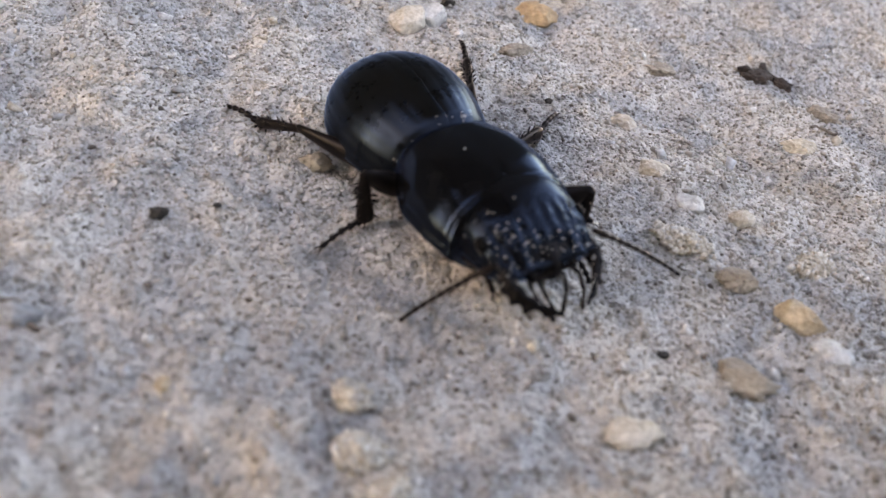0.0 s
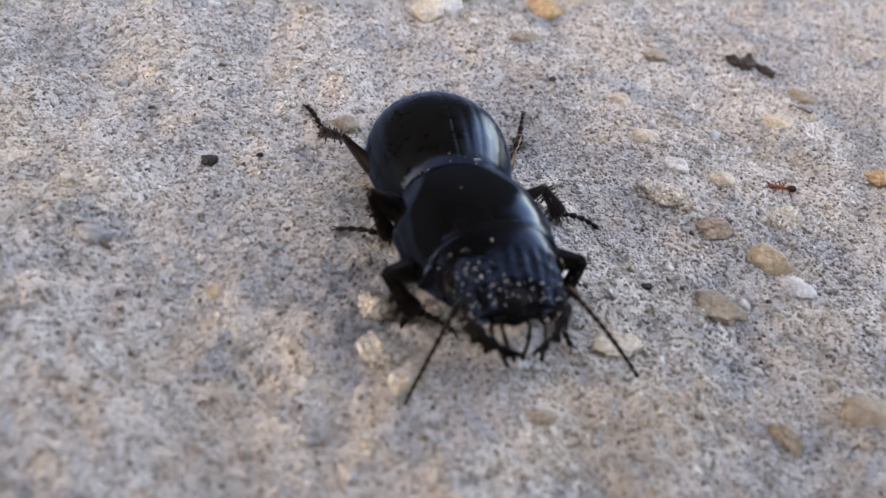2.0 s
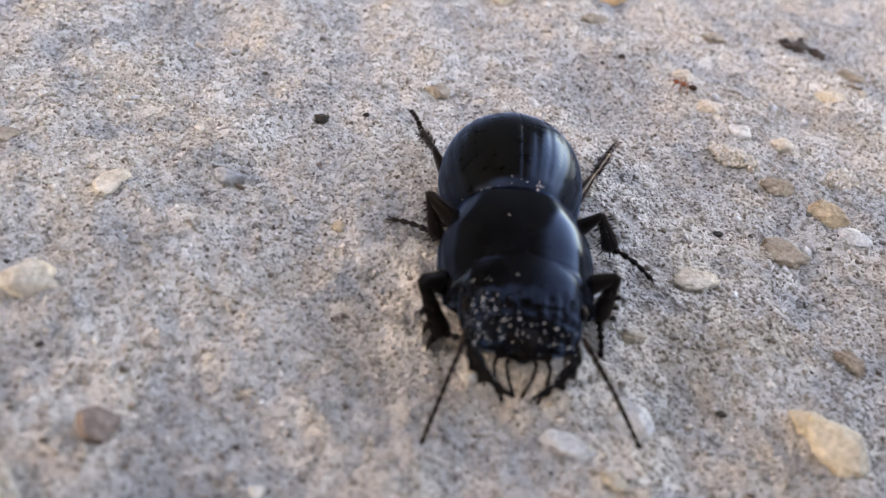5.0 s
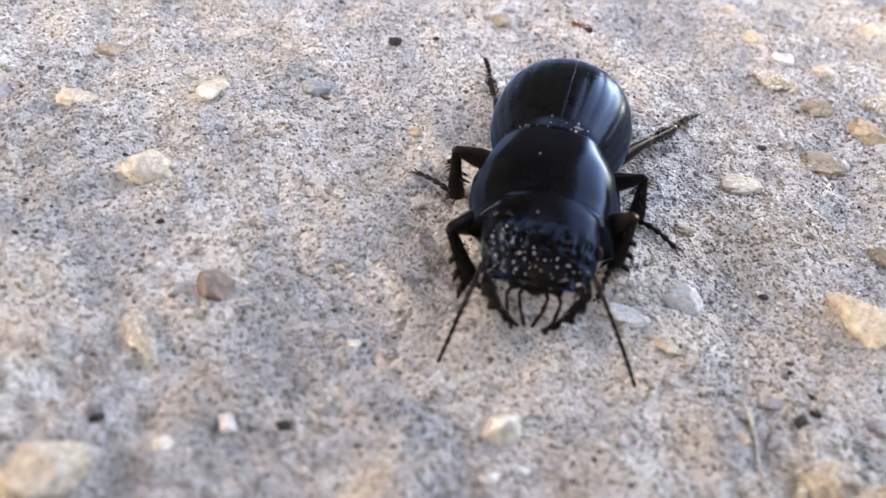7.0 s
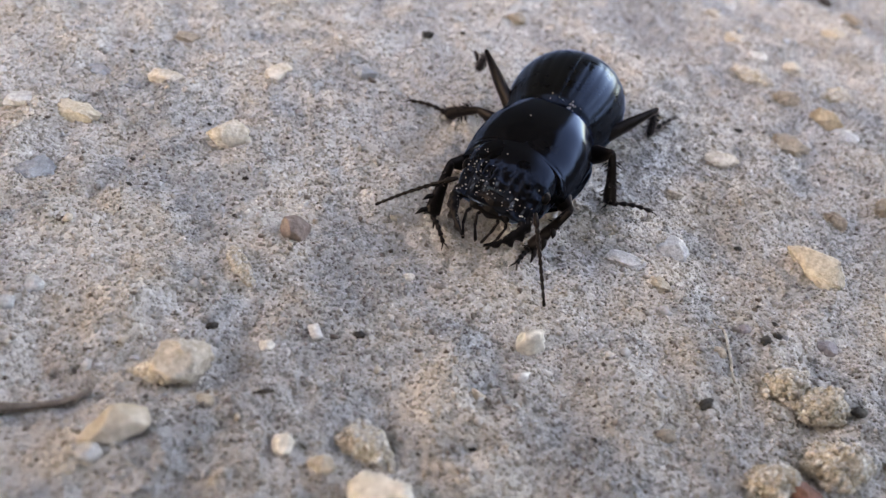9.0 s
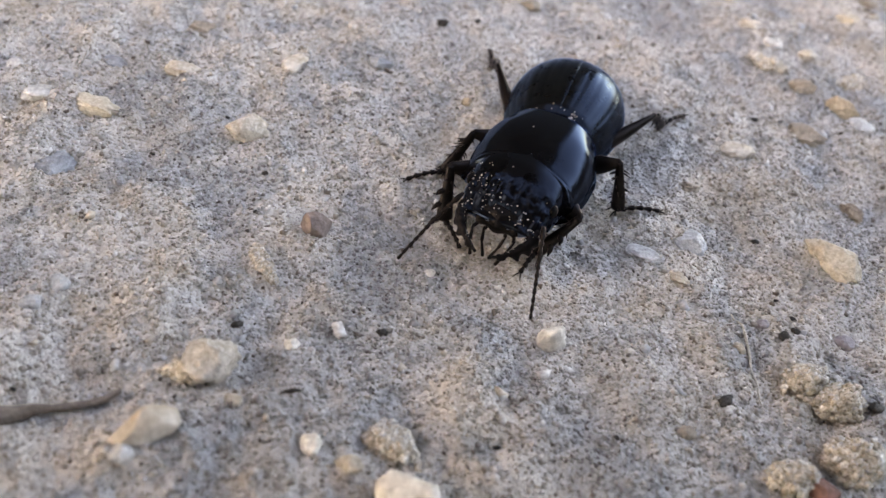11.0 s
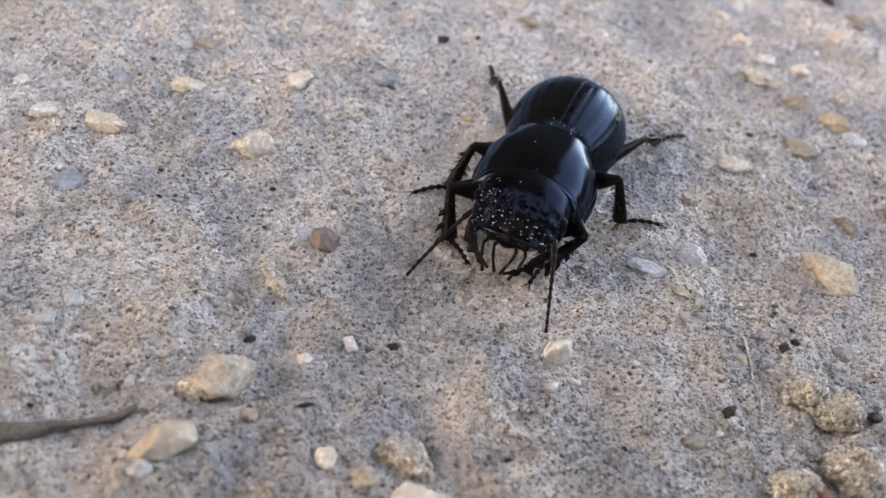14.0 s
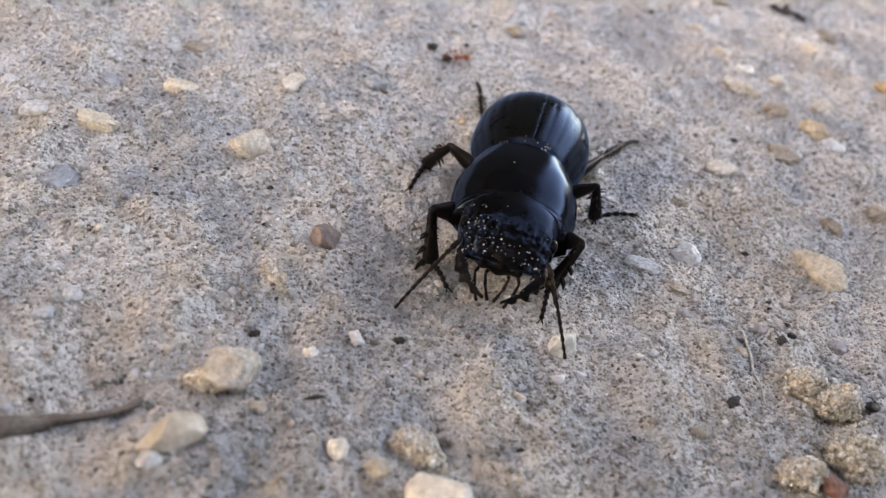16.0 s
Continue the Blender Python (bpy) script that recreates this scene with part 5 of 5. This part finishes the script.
def leg_poses(t, side, pair, m, front):
    hip, thigh, shin, foot, _, _, on_front = LEGS[pair]
    s = 1 if side == "L" else -1
    h = Vector((hip[0], hip[1] * s, hip[2])) * MM
    if on_front:
        h = front @ h
    ax, ay, tx, ty, lift = along(FEET[side + str(pair)], t)
    ankle = Vector((ax, ay, float(ground_height(ax, ay)) + 0.55 + lift)) * MM
    toe = Vector((tx, ty, float(ground_height(tx, ty)) + 0.28 + lift * 1.2)) * MM
    back = m.inverted()
    ankle, toe = back @ ankle, back @ toe
    d = ankle - h
    a, b = thigh * MM, shin * MM
    reach = min(max(d.length, abs(a - b) * 1.05 + 1e-5), (a + b) * 0.995)
    ankle = h + d.normalized() * reach
    bend = math.acos(max(-1, min(1, (a * a + reach * reach - b * b) / (2 * a * reach))))
    u = d.normalized()
    out = Vector({1: (0.2, 0.9 * s, 1.2), 2: (0.0, 0.45 * s, 1.0), 3: (0.0, 0.3 * s, 1.0)}[pair])
    out = (out - u * out.dot(u)).normalized()
    knee = h + u * (a * math.cos(bend)) + out * (a * math.sin(bend))
    f = aimed(h, knee - h, out)
    shin_pose = aimed(knee, ankle - knee, out)
    way = toe - ankle
    foot_pose = aimed(ankle, way, Vector((0, 0, 1)))
    return f, f.inverted() @ shin_pose, f.inverted() @ foot_pose, f.inverted() @ shin_pose


def motions():
    times = [k / 10 for k in range(161)]
    rows = {name: [] for name in ("body", "front", "antennaL", "antennaR", "mandibleL", "mandibleR")}
    legs = {side + str(pair): ([], [], [], []) for side in "LR" for pair in (1, 2, 3)}
    for t in times:
        m, front = body_pose(t)
        rows["body"].append((t, m))
        rows["front"].append((t, front))
        for side, s in (("L", 1), ("R", -1)):
            rows["mandible" + side].append((t, pose(9.0 * MM, s * 2.0 * MM, 4.0 * MM, 0, 0, s * along(JAWS, t)[0])))
            v = Vector(along(FEELERS[side], t))
            rows["antenna" + side].append((t, aimed(Vector((8.7, s * 2.95, 4.6)) * MM, v, Vector((0.3, 0, 1)))))
            for pair in (1, 2, 3):
                for line, pz in zip(legs[side + str(pair)], leg_poses(t, side, pair, m, front)):
                    line.append((t, pz))
    for ant, path in zip((ant_one, ant_three, ant_two), ANT_ROWS):
        steps, yaw = [], None
        for t in times:
            x, y = along(path, t)
            fx, fy = along(path, t + 0.15)
            bx, by = along(path, t - 0.15)
            if math.hypot(fx - bx, fy - by) > 0.25:
                aim = math.degrees(math.atan2(fy - by, fx - bx))
                turn = 0 if yaw is None else max(-80, min(80, (aim - yaw + 180) % 360 - 180))
                yaw = aim if yaw is None else yaw + turn
            steps.append((t, pose(x * MM, y * MM, float(ground_height(x, y)) * MM, 0, 0, yaw or 180)))
        walk(ant, steps)
    walk(beetle["body"], rows["body"])
    walk(beetle["pronotum"], rows["front"])
    walk(beetle["head"], rows["front"])
    for side in "LR":
        walk(beetle["antenna" + side], rows["antenna" + side])
        walk(beetle["mandible" + side], rows["mandible" + side])
        for pair in (1, 2, 3):
            for ob, line in zip(beetle["leg%s%d" % (side, pair)], legs[side + str(pair)]):
                walk(ob, line)


motions()
